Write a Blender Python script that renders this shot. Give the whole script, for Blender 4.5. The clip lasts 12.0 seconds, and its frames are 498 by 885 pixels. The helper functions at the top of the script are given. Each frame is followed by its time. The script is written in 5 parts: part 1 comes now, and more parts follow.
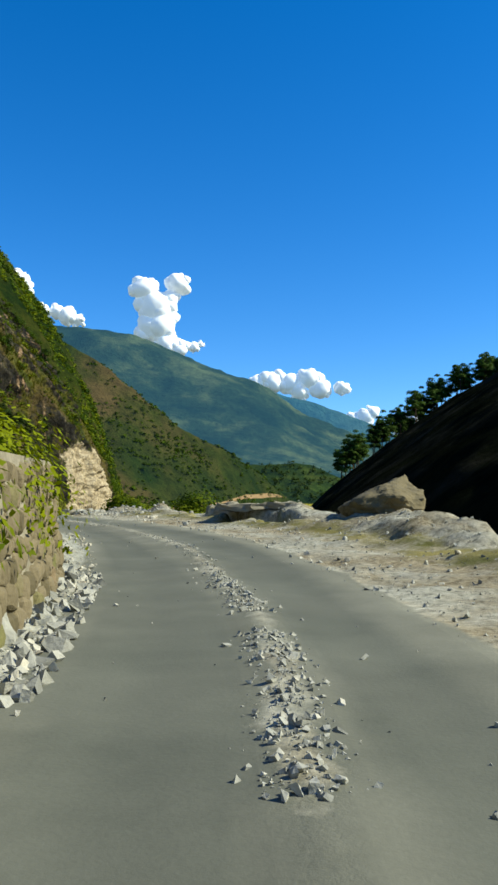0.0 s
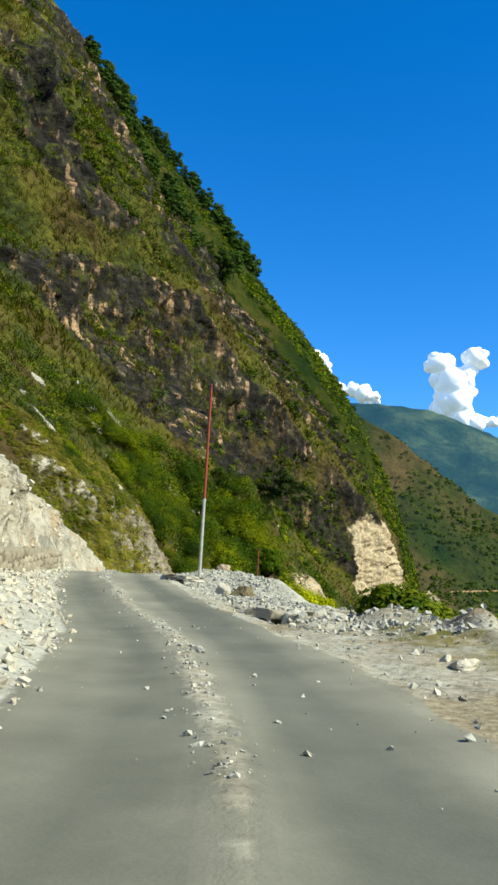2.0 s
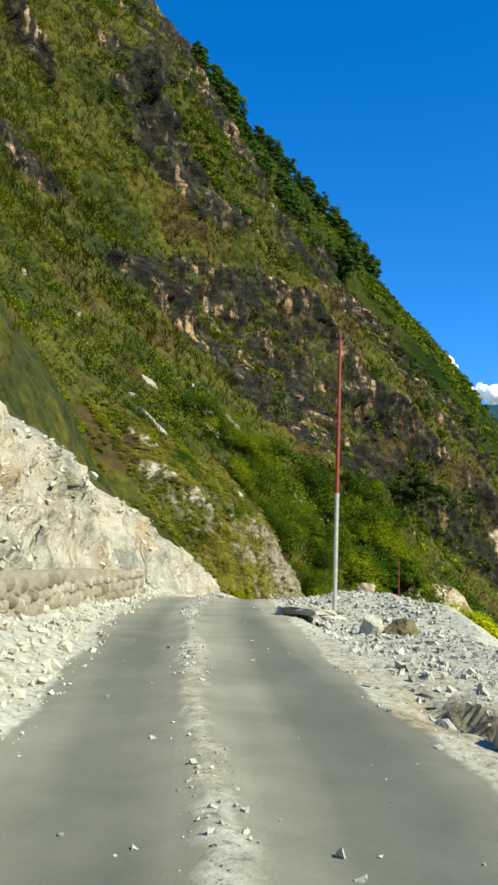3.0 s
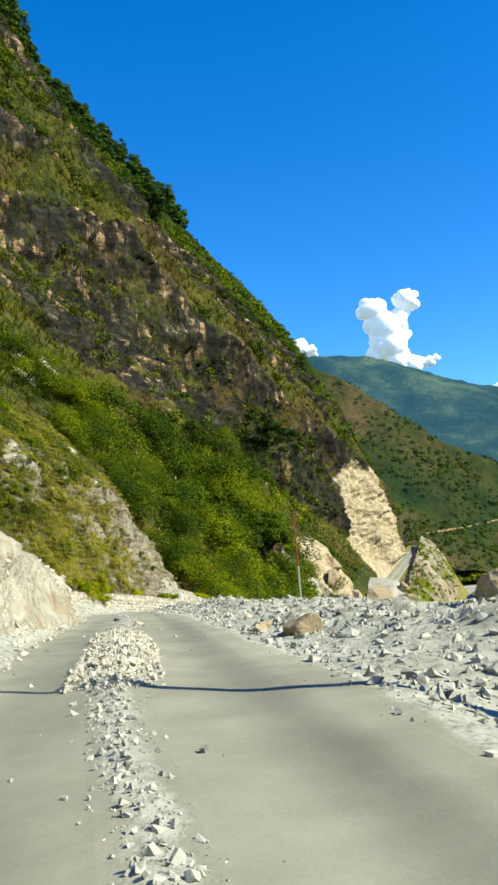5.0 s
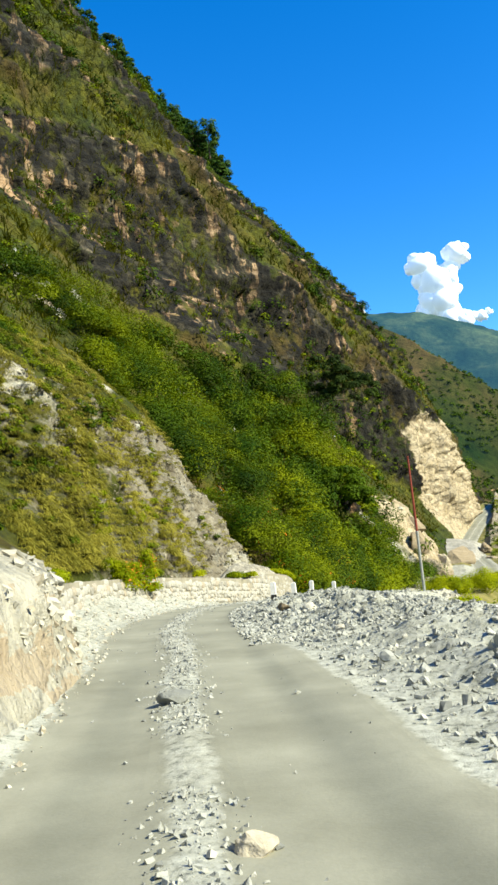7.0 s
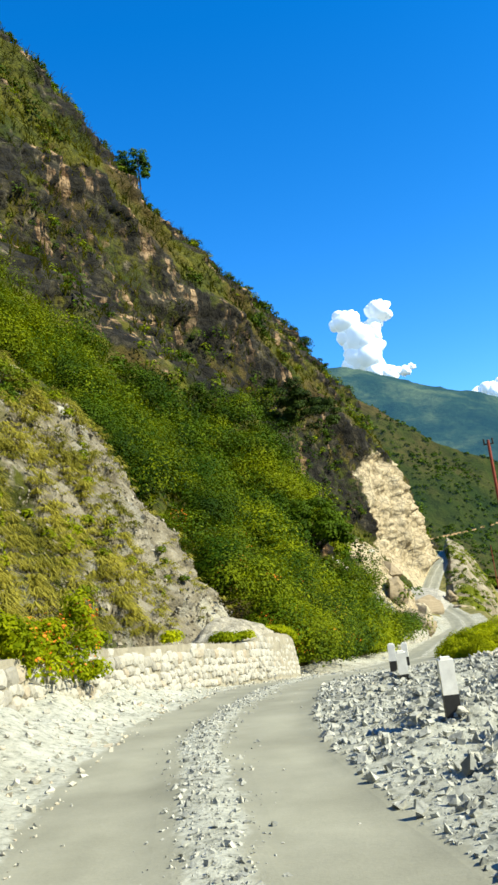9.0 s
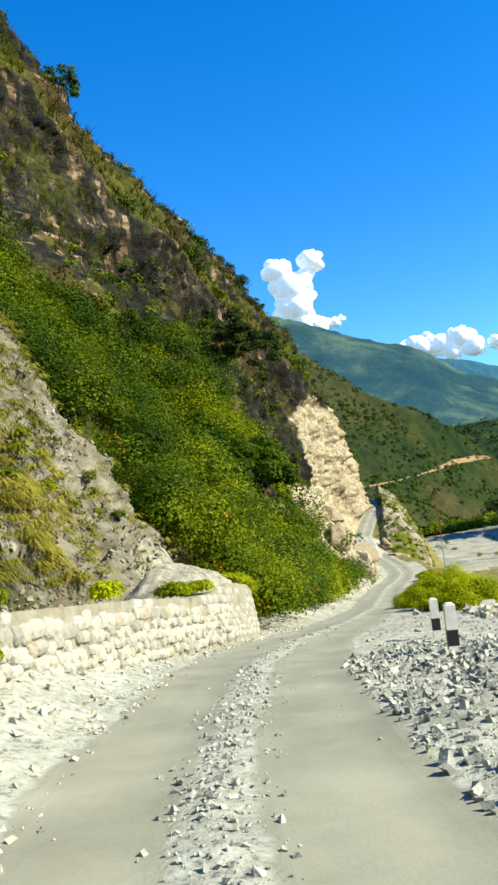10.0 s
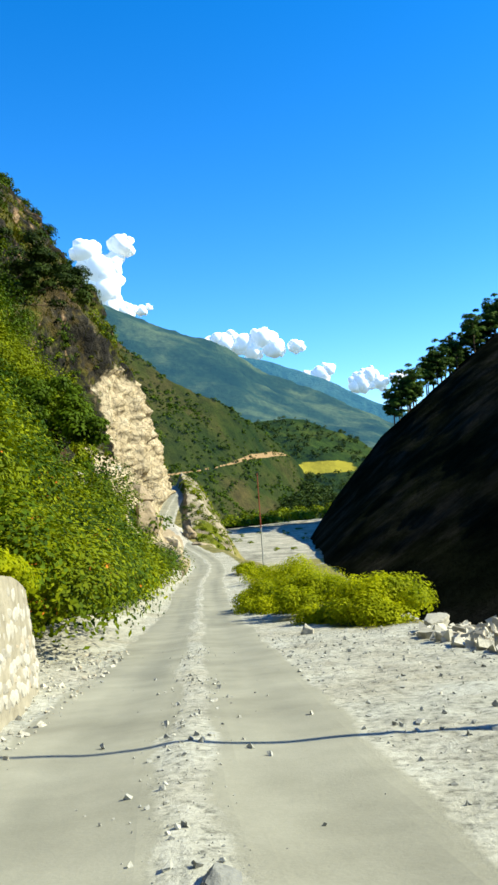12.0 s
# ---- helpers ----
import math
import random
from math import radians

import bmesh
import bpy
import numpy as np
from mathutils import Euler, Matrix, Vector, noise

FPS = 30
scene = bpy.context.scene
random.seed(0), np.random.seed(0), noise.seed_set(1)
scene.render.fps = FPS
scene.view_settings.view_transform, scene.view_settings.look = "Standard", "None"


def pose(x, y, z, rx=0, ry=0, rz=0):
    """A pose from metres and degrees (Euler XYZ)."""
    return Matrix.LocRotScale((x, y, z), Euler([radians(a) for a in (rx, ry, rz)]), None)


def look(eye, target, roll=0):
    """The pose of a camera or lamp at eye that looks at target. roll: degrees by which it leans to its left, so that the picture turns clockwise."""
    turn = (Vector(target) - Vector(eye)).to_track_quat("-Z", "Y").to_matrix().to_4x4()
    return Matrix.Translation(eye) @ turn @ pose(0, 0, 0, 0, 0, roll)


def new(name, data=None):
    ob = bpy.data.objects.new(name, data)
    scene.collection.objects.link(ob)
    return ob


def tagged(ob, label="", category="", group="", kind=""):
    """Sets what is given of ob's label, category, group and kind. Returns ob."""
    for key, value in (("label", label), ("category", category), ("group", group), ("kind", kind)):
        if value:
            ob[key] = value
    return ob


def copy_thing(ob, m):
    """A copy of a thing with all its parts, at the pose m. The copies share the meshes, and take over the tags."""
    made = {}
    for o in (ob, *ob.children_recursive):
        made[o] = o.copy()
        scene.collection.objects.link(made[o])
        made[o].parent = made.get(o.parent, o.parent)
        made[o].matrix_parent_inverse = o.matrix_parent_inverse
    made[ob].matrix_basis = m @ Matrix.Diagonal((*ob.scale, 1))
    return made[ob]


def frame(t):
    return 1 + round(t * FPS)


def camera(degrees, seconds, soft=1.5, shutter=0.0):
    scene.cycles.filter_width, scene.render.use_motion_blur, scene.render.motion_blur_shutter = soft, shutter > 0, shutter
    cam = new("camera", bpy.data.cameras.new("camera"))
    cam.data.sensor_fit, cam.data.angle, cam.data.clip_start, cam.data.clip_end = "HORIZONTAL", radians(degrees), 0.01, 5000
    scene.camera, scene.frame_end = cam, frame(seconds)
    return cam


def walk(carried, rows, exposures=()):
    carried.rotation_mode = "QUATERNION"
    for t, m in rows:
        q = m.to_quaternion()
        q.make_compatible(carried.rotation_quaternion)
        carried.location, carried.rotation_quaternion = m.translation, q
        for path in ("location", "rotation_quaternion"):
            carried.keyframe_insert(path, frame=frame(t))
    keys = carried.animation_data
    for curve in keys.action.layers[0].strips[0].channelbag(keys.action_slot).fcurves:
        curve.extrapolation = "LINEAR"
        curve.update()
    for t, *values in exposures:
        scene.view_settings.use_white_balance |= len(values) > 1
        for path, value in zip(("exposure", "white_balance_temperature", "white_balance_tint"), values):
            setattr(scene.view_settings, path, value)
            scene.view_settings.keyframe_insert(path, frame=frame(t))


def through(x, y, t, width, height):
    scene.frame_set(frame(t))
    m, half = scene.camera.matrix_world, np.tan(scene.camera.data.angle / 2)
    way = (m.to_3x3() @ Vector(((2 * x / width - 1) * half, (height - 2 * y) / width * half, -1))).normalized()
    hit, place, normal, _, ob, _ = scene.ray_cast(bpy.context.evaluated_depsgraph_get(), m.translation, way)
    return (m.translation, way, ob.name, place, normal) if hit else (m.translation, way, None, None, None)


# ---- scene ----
cam = camera(34.1, 12.0, 2.7)
PATH = [
    (0, (-0.292, 3.373, 2.793), (-0.258, 5.36, 3.011), -0.7),
    (0.5, (-0.187, 8.56, 3.221), (-0.264, 10.504, 3.687), -0.3),
    (1, (-0.283, 13.915, 3.496), (-0.596, 15.837, 3.953), 2.9),
    (1.5, (-1.352, 19.438, 3.82), (-1.876, 21.329, 4.206), 4.1),
    (2, (-2.68, 24.906, 4.028), (-3.348, 26.75, 4.418), 3.1),
    (2.5, (-4.671, 30.086, 4.381), (-5.521, 31.86, 4.743), 1.2),
    (3, (-7.063, 34.921, 4.868), (-8.011, 36.636, 5.268), 2.5),
    (3.2, (-8.121, 36.872, 5.055), (-9.021, 38.631, 5.364), 1.7),
    (3.5, (-9.785, 39.759, 5.287), (-10.479, 41.589, 5.699), -0.5),
    (3.7, (-10.798, 41.672, 5.146), (-11.44, 43.52, 5.559), -0.2),
    (5.3, (-20.52, 55.639, 6.568), (-21.053, 57.544, 6.863), -5.1),
    (5.5, (-21.426, 57.254, 6.655), (-21.956, 59.154, 6.986), -4.9),
    (6, (-23.079, 61.372, 6.848), (-23.678, 63.245, 7.212), -2.9),
    (6.5, (-24.7, 65.36, 6.83), (-25.297, 67.236, 7.184), -3.8),
    (7, (-26.311, 68.973, 6.879), (-26.98, 70.844, 7.106), -5.9),
    (7.2, (-26.929, 70.442, 6.822), (-27.587, 72.31, 7.101), -6.1),
    (8.8, (-33.839, 83.309, 6.381), (-34.344, 85.199, 6.796), -8.1),
    (9, (-34.56, 84.651, 6.397), (-35.044, 86.561, 6.741), -7.7),
    (9.5, (-35.88, 87.745, 6.306), (-36.288, 89.683, 6.584), -7.8),
    (10, (-37.472, 91.67, 6.19), (-37.804, 93.632, 6.388), -7.1),
    (10.3, (-38.298, 94.013, 6.161), (-38.538, 95.977, 6.449), -4.7),
    (10.5, (-38.641, 95.486, 5.952), (-38.854, 97.462, 6.181), -4.9),
    (11, (-39.496, 99.731, 5.607), (-39.603, 101.722, 5.77), -4.0),
    (11.5, (-39.964, 103.614, 5.385), (-39.952, 105.607, 5.547), -5.1),
    (12, (-40.372, 107.824, 5.071), (-40.214, 109.814, 5.198), -4.0),
]
EXPOSURES = [(0.0, 0.62, 6900, 4), (0.5, 0.9, 6900, 4), (1.0, 0.95, 6900, 4), (2.0, 0.9, 6900, 4), (3.5, 1.02, 6900, 4), (5.5, 1.06, 6900, 4), (6.5, 1.32, 6900, 4), (7.0, 1.16, 6900, 4), (9.0, 1.15, 6900, 4), (12.0, 1.2, 6900, 4)]
walk(cam, [(t, look(eye, target, roll)) for t, eye, target, roll in PATH], EXPOSURES)

# ---- world and sun ----
SUN_FROM = Vector((0.78, -0.10, 0.61)).normalized()
world = bpy.data.worlds.new("sky")
scene.world = world
world.use_nodes = True
wn = world.node_tree
bg = wn.nodes["Background"]
sky = wn.nodes.new("ShaderNodeTexSky")
sky.sky_type = "NISHITA"
sky.sun_disc = False
sky.sun_elevation = math.asin(SUN_FROM.z)
sky.sun_rotation = math.atan2(SUN_FROM.x, SUN_FROM.y)
sky.altitude = 1800
sky.air_density, sky.dust_density, sky.ozone_density = 1.0, 0.15, 3.0
tint = wn.nodes.new("ShaderNodeHueSaturation")
tint.inputs["Saturation"].default_value = 1.38
tint.inputs["Hue"].default_value = 0.508
wn.links.new(sky.outputs[0], tint.inputs["Color"])
wn.links.new(tint.outputs[0], bg.inputs[0])
bg.inputs[1].default_value = 0.15

lamp = bpy.data.lights.new("sun", "SUN")
lamp.energy, lamp.angle, lamp.color = 5.0, radians(0.55), (1.0, 0.945, 0.76)
sun = new("sun", lamp)
sun.matrix_world = look((60, 40, 80), Vector((60, 40, 80)) - SUN_FROM)


# ---- small tools ----
def hash01(i, j, k, seed):
    h = (i * 374761393 + j * 668265263 + k * 2147483647 + seed * 1274126177) & 0xFFFFFFFF
    h = ((h ^ (h >> 13)) * 1274126177) & 0xFFFFFFFF
    return ((h ^ (h >> 16)) & 0xFFFFFF) / float(0xFFFFFF)


def vnoise(p, seed=0):
    """Smooth value noise in -1..1 at the rows of p."""
    p = np.asarray(p, float)
    b = np.floor(p).astype(np.int64)
    f = p - b
    f = f * f * (3 - 2 * f)
    out = np.zeros(len(p))
    for dx in (0, 1):
        for dy in (0, 1):
            for dz in (0, 1):
                w = (f[:, 0] if dx else 1 - f[:, 0]) * (f[:, 1] if dy else 1 - f[:, 1]) * (f[:, 2] if dz else 1 - f[:, 2])
                out += w * hash01(b[:, 0] + dx, b[:, 1] + dy, b[:, 2] + dz, seed)
    return out * 2 - 1


def fbm(p, octaves=4, seed=0, ridged=False):
    p = np.asarray(p, float)
    total, amp, norm = np.zeros(len(p)), 1.0, 0.0
    for o in range(octaves):
        n = vnoise(p * 2.03**o + 17.3 * o, seed + o)
        total += amp * ((1 - 2 * np.abs(n)) if ridged else n)
        norm += amp
        amp *= 0.5
    return total / norm


def smooth(a, b, v):
    t = np.clip((v - a) / (b - a), 0, 1)
    return t * t * (3 - 2 * t)


def glide(v, xs, ys):
    """Piecewise line through knots, rounded by averaging."""
    v = np.asarray(v, float)
    w = 3.0
    return (np.interp(v - w, xs, ys) + 2 * np.interp(v, xs, ys) + np.interp(v + w, xs, ys)) / 4


def mesh_from(name, verts, faces, mat=None, flat=False, **attrs):
    me = bpy.data.meshes.new(name)
    verts = np.asarray(verts, np.float32)
    faces = np.asarray(faces, np.int32)
    n, k = faces.shape
    me.vertices.add(len(verts))
    me.vertices.foreach_set("co", verts.ravel())
    me.loops.add(n * k)
    me.loops.foreach_set("vertex_index", faces.ravel())
    me.polygons.add(n)
    me.polygons.foreach_set("loop_start", np.arange(0, n * k, k, dtype=np.int32))
    me.polygons.foreach_set("use_smooth", np.full(n, not flat))
    for key, values in attrs.items():
        a = me.attributes.new(key, "FLOAT", "POINT")
        a.data.foreach_set("value", np.asarray(values, np.float32).ravel())
    me.update(calc_edges=True)
    me.validate()
    if mat:
        me.materials.append(mat)
    return me


def grid_faces(rows, cols, flip=False):
    a = (np.arange(rows - 1)[:, None] * cols + np.arange(cols - 1)[None, :]).ravel()
    q = np.stack([a, a + 1, a + cols + 1, a + cols], 1)
    return q[:, ::-1] if flip else q


def part(name, bm, material, parent=None, label=""):
    me = bpy.data.meshes.new(name)
    bm.to_mesh(me)
    bm.free()
    me.materials.append(material)
    ob = new(name, me)
    if parent:
        ob.parent = parent
    if label:
        ob["label"] = label
    return ob


def thing(name, m, label, category, group="", kind=""):
    ob = new(name)
    ob.empty_display_size = 0.2
    ob.matrix_world = m
    return tagged(ob, label, category, group, kind)


# ---- materials ----
def material(name, rough=0.9):
    m = bpy.data.materials.new(name)
    m.use_nodes = True
    t = m.node_tree
    b = t.nodes["Principled BSDF"]
    b.inputs["Roughness"].default_value = rough
    b.inputs["Specular IOR Level"].default_value = 0.25
    return m, t, b


def node(t, kind, **values):
    n = t.nodes.new(kind)
    for key, v in values.items():
        n.inputs[key.replace("_", " ")].default_value = v
    return n


def coords(t, scale=(1, 1, 1)):
    c = t.nodes.new("ShaderNodeNewGeometry")
    m = t.nodes.new("ShaderNodeMapping")
    m.inputs["Scale"].default_value = scale
    t.links.new(c.outputs["Position"], m.inputs["Vector"])
    return m.outputs[0]


def noise_tex(t, vec, scale, detail=4.0, rough=0.55):
    n = node(t, "ShaderNodeTexNoise", Scale=scale, Detail=detail, Roughness=rough)
    t.links.new(vec, n.inputs["Vector"])
    return n.outputs["Fac"]


def ramp(t, fac, *stops):
    r = t.nodes.new("ShaderNodeValToRGB")
    e = r.color_ramp.elements
    while len(e) < len(stops):
        e.new(0.5)
    for s, (pos, col) in zip(e, stops):
        s.position = pos
        s.color = (*col, 1) if not isinstance(col, (int, float)) else (col, col, col, 1)
    t.links.new(fac, r.inputs[0])
    return r.outputs[0]


def mix(t, fac, a, b, mode="MIX"):
    m = t.nodes.new("ShaderNodeMix")
    m.data_type, m.blend_type = "RGBA", mode
    if isinstance(fac, (int, float)):
        m.inputs[0].default_value = fac
    else:
        t.links.new(fac, m.inputs[0])
    for s, v in ((6, a), (7, b)):
        if isinstance(v, tuple):
            m.inputs[s].default_value = (*v, 1)
        else:
            t.links.new(v, m.inputs[s])
    return m.outputs[2]


def calc(t, op, a, b=0.0):
    m = t.nodes.new("ShaderNodeMath")
    m.operation = op
    for s, v in ((0, a), (1, b)):
        if isinstance(v, (int, float)):
            m.inputs[s].default_value = v
        else:
            t.links.new(v, m.inputs[s])
    return m.outputs[0]


def attr(t, name):
    a = t.nodes.new("ShaderNodeAttribute")
    a.attribute_name = name
    return a.outputs["Fac"]


def bump(t, b, height, strength=0.5, distance=0.1):
    n = node(t, "ShaderNodeBump", Strength=strength, Distance=distance)
    t.links.new(height, n.inputs["Height"])
    t.links.new(n.outputs[0], b.inputs["Normal"])


def leafy(name, dark, light, scale=0.35, through=0.35):
    """Leaves: colour varies from clump to clump, and light comes through."""
    m, t, b = material(name, 0.7)
    b.inputs["Specular IOR Level"].default_value = 0.1
    v = coords(t)
    big = noise_tex(t, v, scale, 3)
    ge = t.nodes.new("ShaderNodeNewGeometry")
    wide = noise_tex(t, v, scale * 0.28, 3)
    k = calc(t, "ADD", calc(t, "ADD", calc(t, "MULTIPLY", big, 0.7), calc(t, "MULTIPLY", wide, 0.7)), calc(t, "MULTIPLY", ge.outputs["Random Per Island"], 0.12))
    col = ramp(t, k, (0.62, dark), (0.9, light))
    t.links.new(col, b.inputs["Base Color"])
    tr = t.nodes.new("ShaderNodeBsdfTranslucent")
    t.links.new(col, tr.inputs[0])
    mx = t.nodes.new("ShaderNodeMixShader")
    mx.inputs[0].default_value = through
    out = t.nodes["Material Output"]
    t.links.new(b.outputs[0], mx.inputs[1])
    t.links.new(tr.outputs[0], mx.inputs[2])
    t.links.new(mx.outputs[0], out.inputs[0])
    return m


def stony(name, dark, light, warm, scale=1.0, rough=0.92):
    """Broken stone: tone differs from stone to stone, with grain and dust."""
    m, t, b = material(name, rough)
    v = coords(t)
    ge = t.nodes.new("ShaderNodeNewGeometry")
    oi = t.nodes.new("ShaderNodeObjectInfo")
    isl = calc(t, "FRACT", calc(t, "ADD", ge.outputs["Random Per Island"], oi.outputs["Random"]))
    col = ramp(t, isl, (0.0, dark), (0.4, light), (0.8, light), (1.0, warm))
    g = noise_tex(t, v, 9 * scale, 6, 0.65)
    col = mix(t, 0.75, col, ramp(t, g, (0.3, 0.65), (0.7, 1.0)), "MULTIPLY")
    t.links.new(col, b.inputs["Base Color"])
    bump(t, b, noise_tex(t, v, 14 * scale, 5), 0.6, 0.04)
    return m


def mountain_material():
    m, t, b = material("mountain_slope", 0.95)
    v = coords(t)
    # grass and scrub
    g1 = noise_tex(t, v, 0.05, 5, 0.6)
    g2 = noise_tex(t, v, 0.8, 5, 0.65)
    grass = ramp(t, g1, (0.33, (0.018, 0.032, 0.002)), (0.45, (0.045, 0.056, 0.003)), (0.52, (0.085, 0.085, 0.006)), (0.6, (0.07, 0.052, 0.010)), (0.7, (0.05, 0.035, 0.012)))
    grass = mix(t, 0.85, grass, ramp(t, g2, (0.34, 0.22), (0.62, 1.0)), "MULTIPLY")
    # dark cliff rock, streaked downwards, with tan scars where it broke off
    s1 = noise_tex(t, coords(t, (1, 1, 0.13)), 0.42, 4, 0.6)
    s2 = noise_tex(t, coords(t, (1, 1, 0.45)), 0.3, 8, 0.7)
    s3 = noise_tex(t, coords(t, (0.6, 0.6, 1.9)), 0.45, 6, 0.65)
    s4 = noise_tex(t, v, 0.075, 3, 0.5)
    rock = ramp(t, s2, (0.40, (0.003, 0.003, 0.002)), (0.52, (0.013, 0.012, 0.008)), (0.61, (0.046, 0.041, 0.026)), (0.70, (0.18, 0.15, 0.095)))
    tan = calc(t, "MULTIPLY", ramp(t, s1, (0.54, 0.0), (0.59, 1.0)), ramp(t, s4, (0.46, 0.0), (0.53, 1.0)))
    rock = mix(t, calc(t, "MULTIPLY", tan, ramp(t, s2, (0.4, 0.0), (0.55, 0.9))), rock, ramp(t, s3, (0.4, (0.24, 0.135, 0.062)), (0.6, (0.40, 0.28, 0.165))))
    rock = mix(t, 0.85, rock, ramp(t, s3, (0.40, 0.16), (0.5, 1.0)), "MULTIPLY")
    moss = calc(t, "MULTIPLY", ramp(t, noise_tex(t, v, 0.19, 6, 0.68), (0.55, 0.0), (0.62, 1.0)), 0.85)
    rock = mix(t, moss, rock, grass)
    # pale fresh rock and white debris
    p1 = noise_tex(t, v, 0.45, 8, 0.7)
    cr = node(t, "ShaderNodeTexVoronoi", Scale=0.55)
    cr.feature = "DISTANCE_TO_EDGE"
    warp = t.nodes.new("ShaderNodeVectorMath")
    warp.operation = "ADD"
    nv = node(t, "ShaderNodeTexNoise", Scale=0.7, Detail=5.0)
    t.links.new(v, nv.inputs["Vector"])
    t.links.new(v, warp.inputs[0])
    t.links.new(nv.outputs["Color"], warp.inputs[1])
    t.links.new(warp.outputs[0], cr.inputs["Vector"])
    crack = ramp(t, cr.outputs["Distance"], (0.0, 0.35), (0.09, 1.0))
    pale = ramp(t, p1, (0.3, (0.12, 0.092, 0.052)), (0.42, (0.30, 0.245, 0.155)), (0.6, (0.43, 0.37, 0.255)), (0.72, (0.52, 0.46, 0.34)))
    pale = mix(t, 0.65, pale, crack, "MULTIPLY")
    w1 = noise_tex(t, v, 0.9, 8, 0.7)
    w2 = noise_tex(t, coords(t, (1, 1, 2.4)), 0.28, 6, 0.62)
    white = ramp(t, w1, (0.32, (0.17, 0.16, 0.125)), (0.45, (0.35, 0.335, 0.27)), (0.7, (0.46, 0.445, 0.375)))
    white = mix(t, ramp(t, w2, (0.52, 0.0), (0.62, 0.6)), white, ramp(t, w1, (0.35, (0.10, 0.105, 0.095)), (0.65, (0.27, 0.275, 0.25))))
    white = mix(t, ramp(t, w2, (0.42, 0.6), (0.34, 0.0)), white, (0.33, 0.25, 0.155))
    white = mix(t, 0.2, white, crack, "MULTIPLY")
    soil = ramp(t, w1, (0.32, (0.075, 0.064, 0.042)), (0.5, (0.185, 0.166, 0.12)), (0.7, (0.31, 0.288, 0.225)))
    soil = mix(t, ramp(t, p1, (0.52, 0.0), (0.62, 0.6)), soil, (0.21, 0.212, 0.188))
    edge = calc(t, "MULTIPLY", calc(t, "SUBTRACT", noise_tex(t, v, 0.35, 6, 0.7), 0.5), 1.1)

    def mask(name):
        return ramp(t, calc(t, "ADD", attr(t, name), edge), (0.42, 0.0), (0.58, 1.0))

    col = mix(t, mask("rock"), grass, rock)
    col = mix(t, mask("soil"), col, soil)
    col = mix(t, mask("pale"), col, pale)
    col = mix(t, mask("white"), col, white)
    t.links.new(col, b.inputs["Base Color"])
    fine = calc(t, "MULTIPLY", noise_tex(t, v, 2.6, 6, 0.7), 0.5)
    h = calc(t, "ADD", calc(t, "ADD", noise_tex(t, v, 0.7, 5, 0.6), fine), calc(t, "ADD", calc(t, "MULTIPLY", s1, 0.7), calc(t, "MULTIPLY", crack, 0.2)))
    bump(t, b, h, 0.75, 0.9)
    return m


def road_material():
    """Asphalt that goes under stone dust, with loose gravel and dry grass beside it."""
    m, t, b = material("worn_asphalt", 0.93)
    v = coords(t)
    n1 = noise_tex(t, v, 0.7, 6, 0.6)
    n2 = noise_tex(t, v, 30, 3, 0.7)
    n3 = noise_tex(t, v, 7, 6, 0.75)
    asphalt = ramp(t, n1, (0.3, (0.09, 0.099, 0.082)), (0.7, (0.13, 0.138, 0.114)))
    dust = ramp(t, n1, (0.3, (0.205, 0.204, 0.158)), (0.7, (0.295, 0.294, 0.235)))
    k = calc(t, "ADD", attr(t, "dust"), calc(t, "MULTIPLY", calc(t, "SUBTRACT", noise_tex(t, v, 1.6, 6, 0.7), 0.5), 0.35))
    col = mix(t, ramp(t, k, (0.1, 0.0), (1.0, 1.0)), asphalt, dust)
    # gravel: pale stones in darker grit, coarse and fine
    stones = ramp(t, n3, (0.36, (0.15, 0.158, 0.138)), (0.45, (0.36, 0.37, 0.325)), (0.62, (0.49, 0.50, 0.45)))
    stones = mix(t, 0.6, stones, ramp(t, n1, (0.3, (0.62, 0.60, 0.52)), (0.7, (1.0, 1.0, 0.98))), "MULTIPLY")
    stones = mix(t, calc(t, "MULTIPLY", attr(t, "earth"), ramp(t, noise_tex(t, v, 0.5, 5, 0.65), (0.4, 0.15), (0.6, 1.0))), stones, ramp(t, n3, (0.34, (0.11, 0.088, 0.05)), (0.62, (0.34, 0.30, 0.205))))
    g = calc(t, "ADD", attr(t, "gravel"), calc(t, "MULTIPLY", calc(t, "SUBTRACT", noise_tex(t, v, 2.2, 6, 0.7), 0.5), 1.1))
    col = mix(t, ramp(t, g, (0.35, 0.0), (0.65, 1.0)), col, stones)
    gs = calc(t, "ADD", attr(t, "grass"), calc(t, "MULTIPLY", calc(t, "SUBTRACT", noise_tex(t, v, 1.2, 6, 0.7), 0.5), 1.0))
    col = mix(t, ramp(t, gs, (0.4, 0.0), (0.6, 1.0)), col, ramp(t, n1, (0.3, (0.085, 0.088, 0.016)), (0.7, (0.23, 0.20, 0.07))))
    worn = noise_tex(t, v, 0.45, 6, 0.62)
    col = mix(t, 0.4, col, ramp(t, worn, (0.36, 0.68), (0.6, 1.0)), "MULTIPLY")
    col = mix(t, 0.22, col, ramp(t, n2, (0.3, 0.6), (0.7, 1.0)), "MULTIPLY")
    t.links.new(col, b.inputs["Base Color"])
    bump(t, b, calc(t, "ADD", calc(t, "MULTIPLY", n2, 0.1), calc(t, "MULTIPLY", n3, calc(t, "MULTIPLY", attr(t, "gravel"), 1.6))), 0.6, 0.05)
    return m


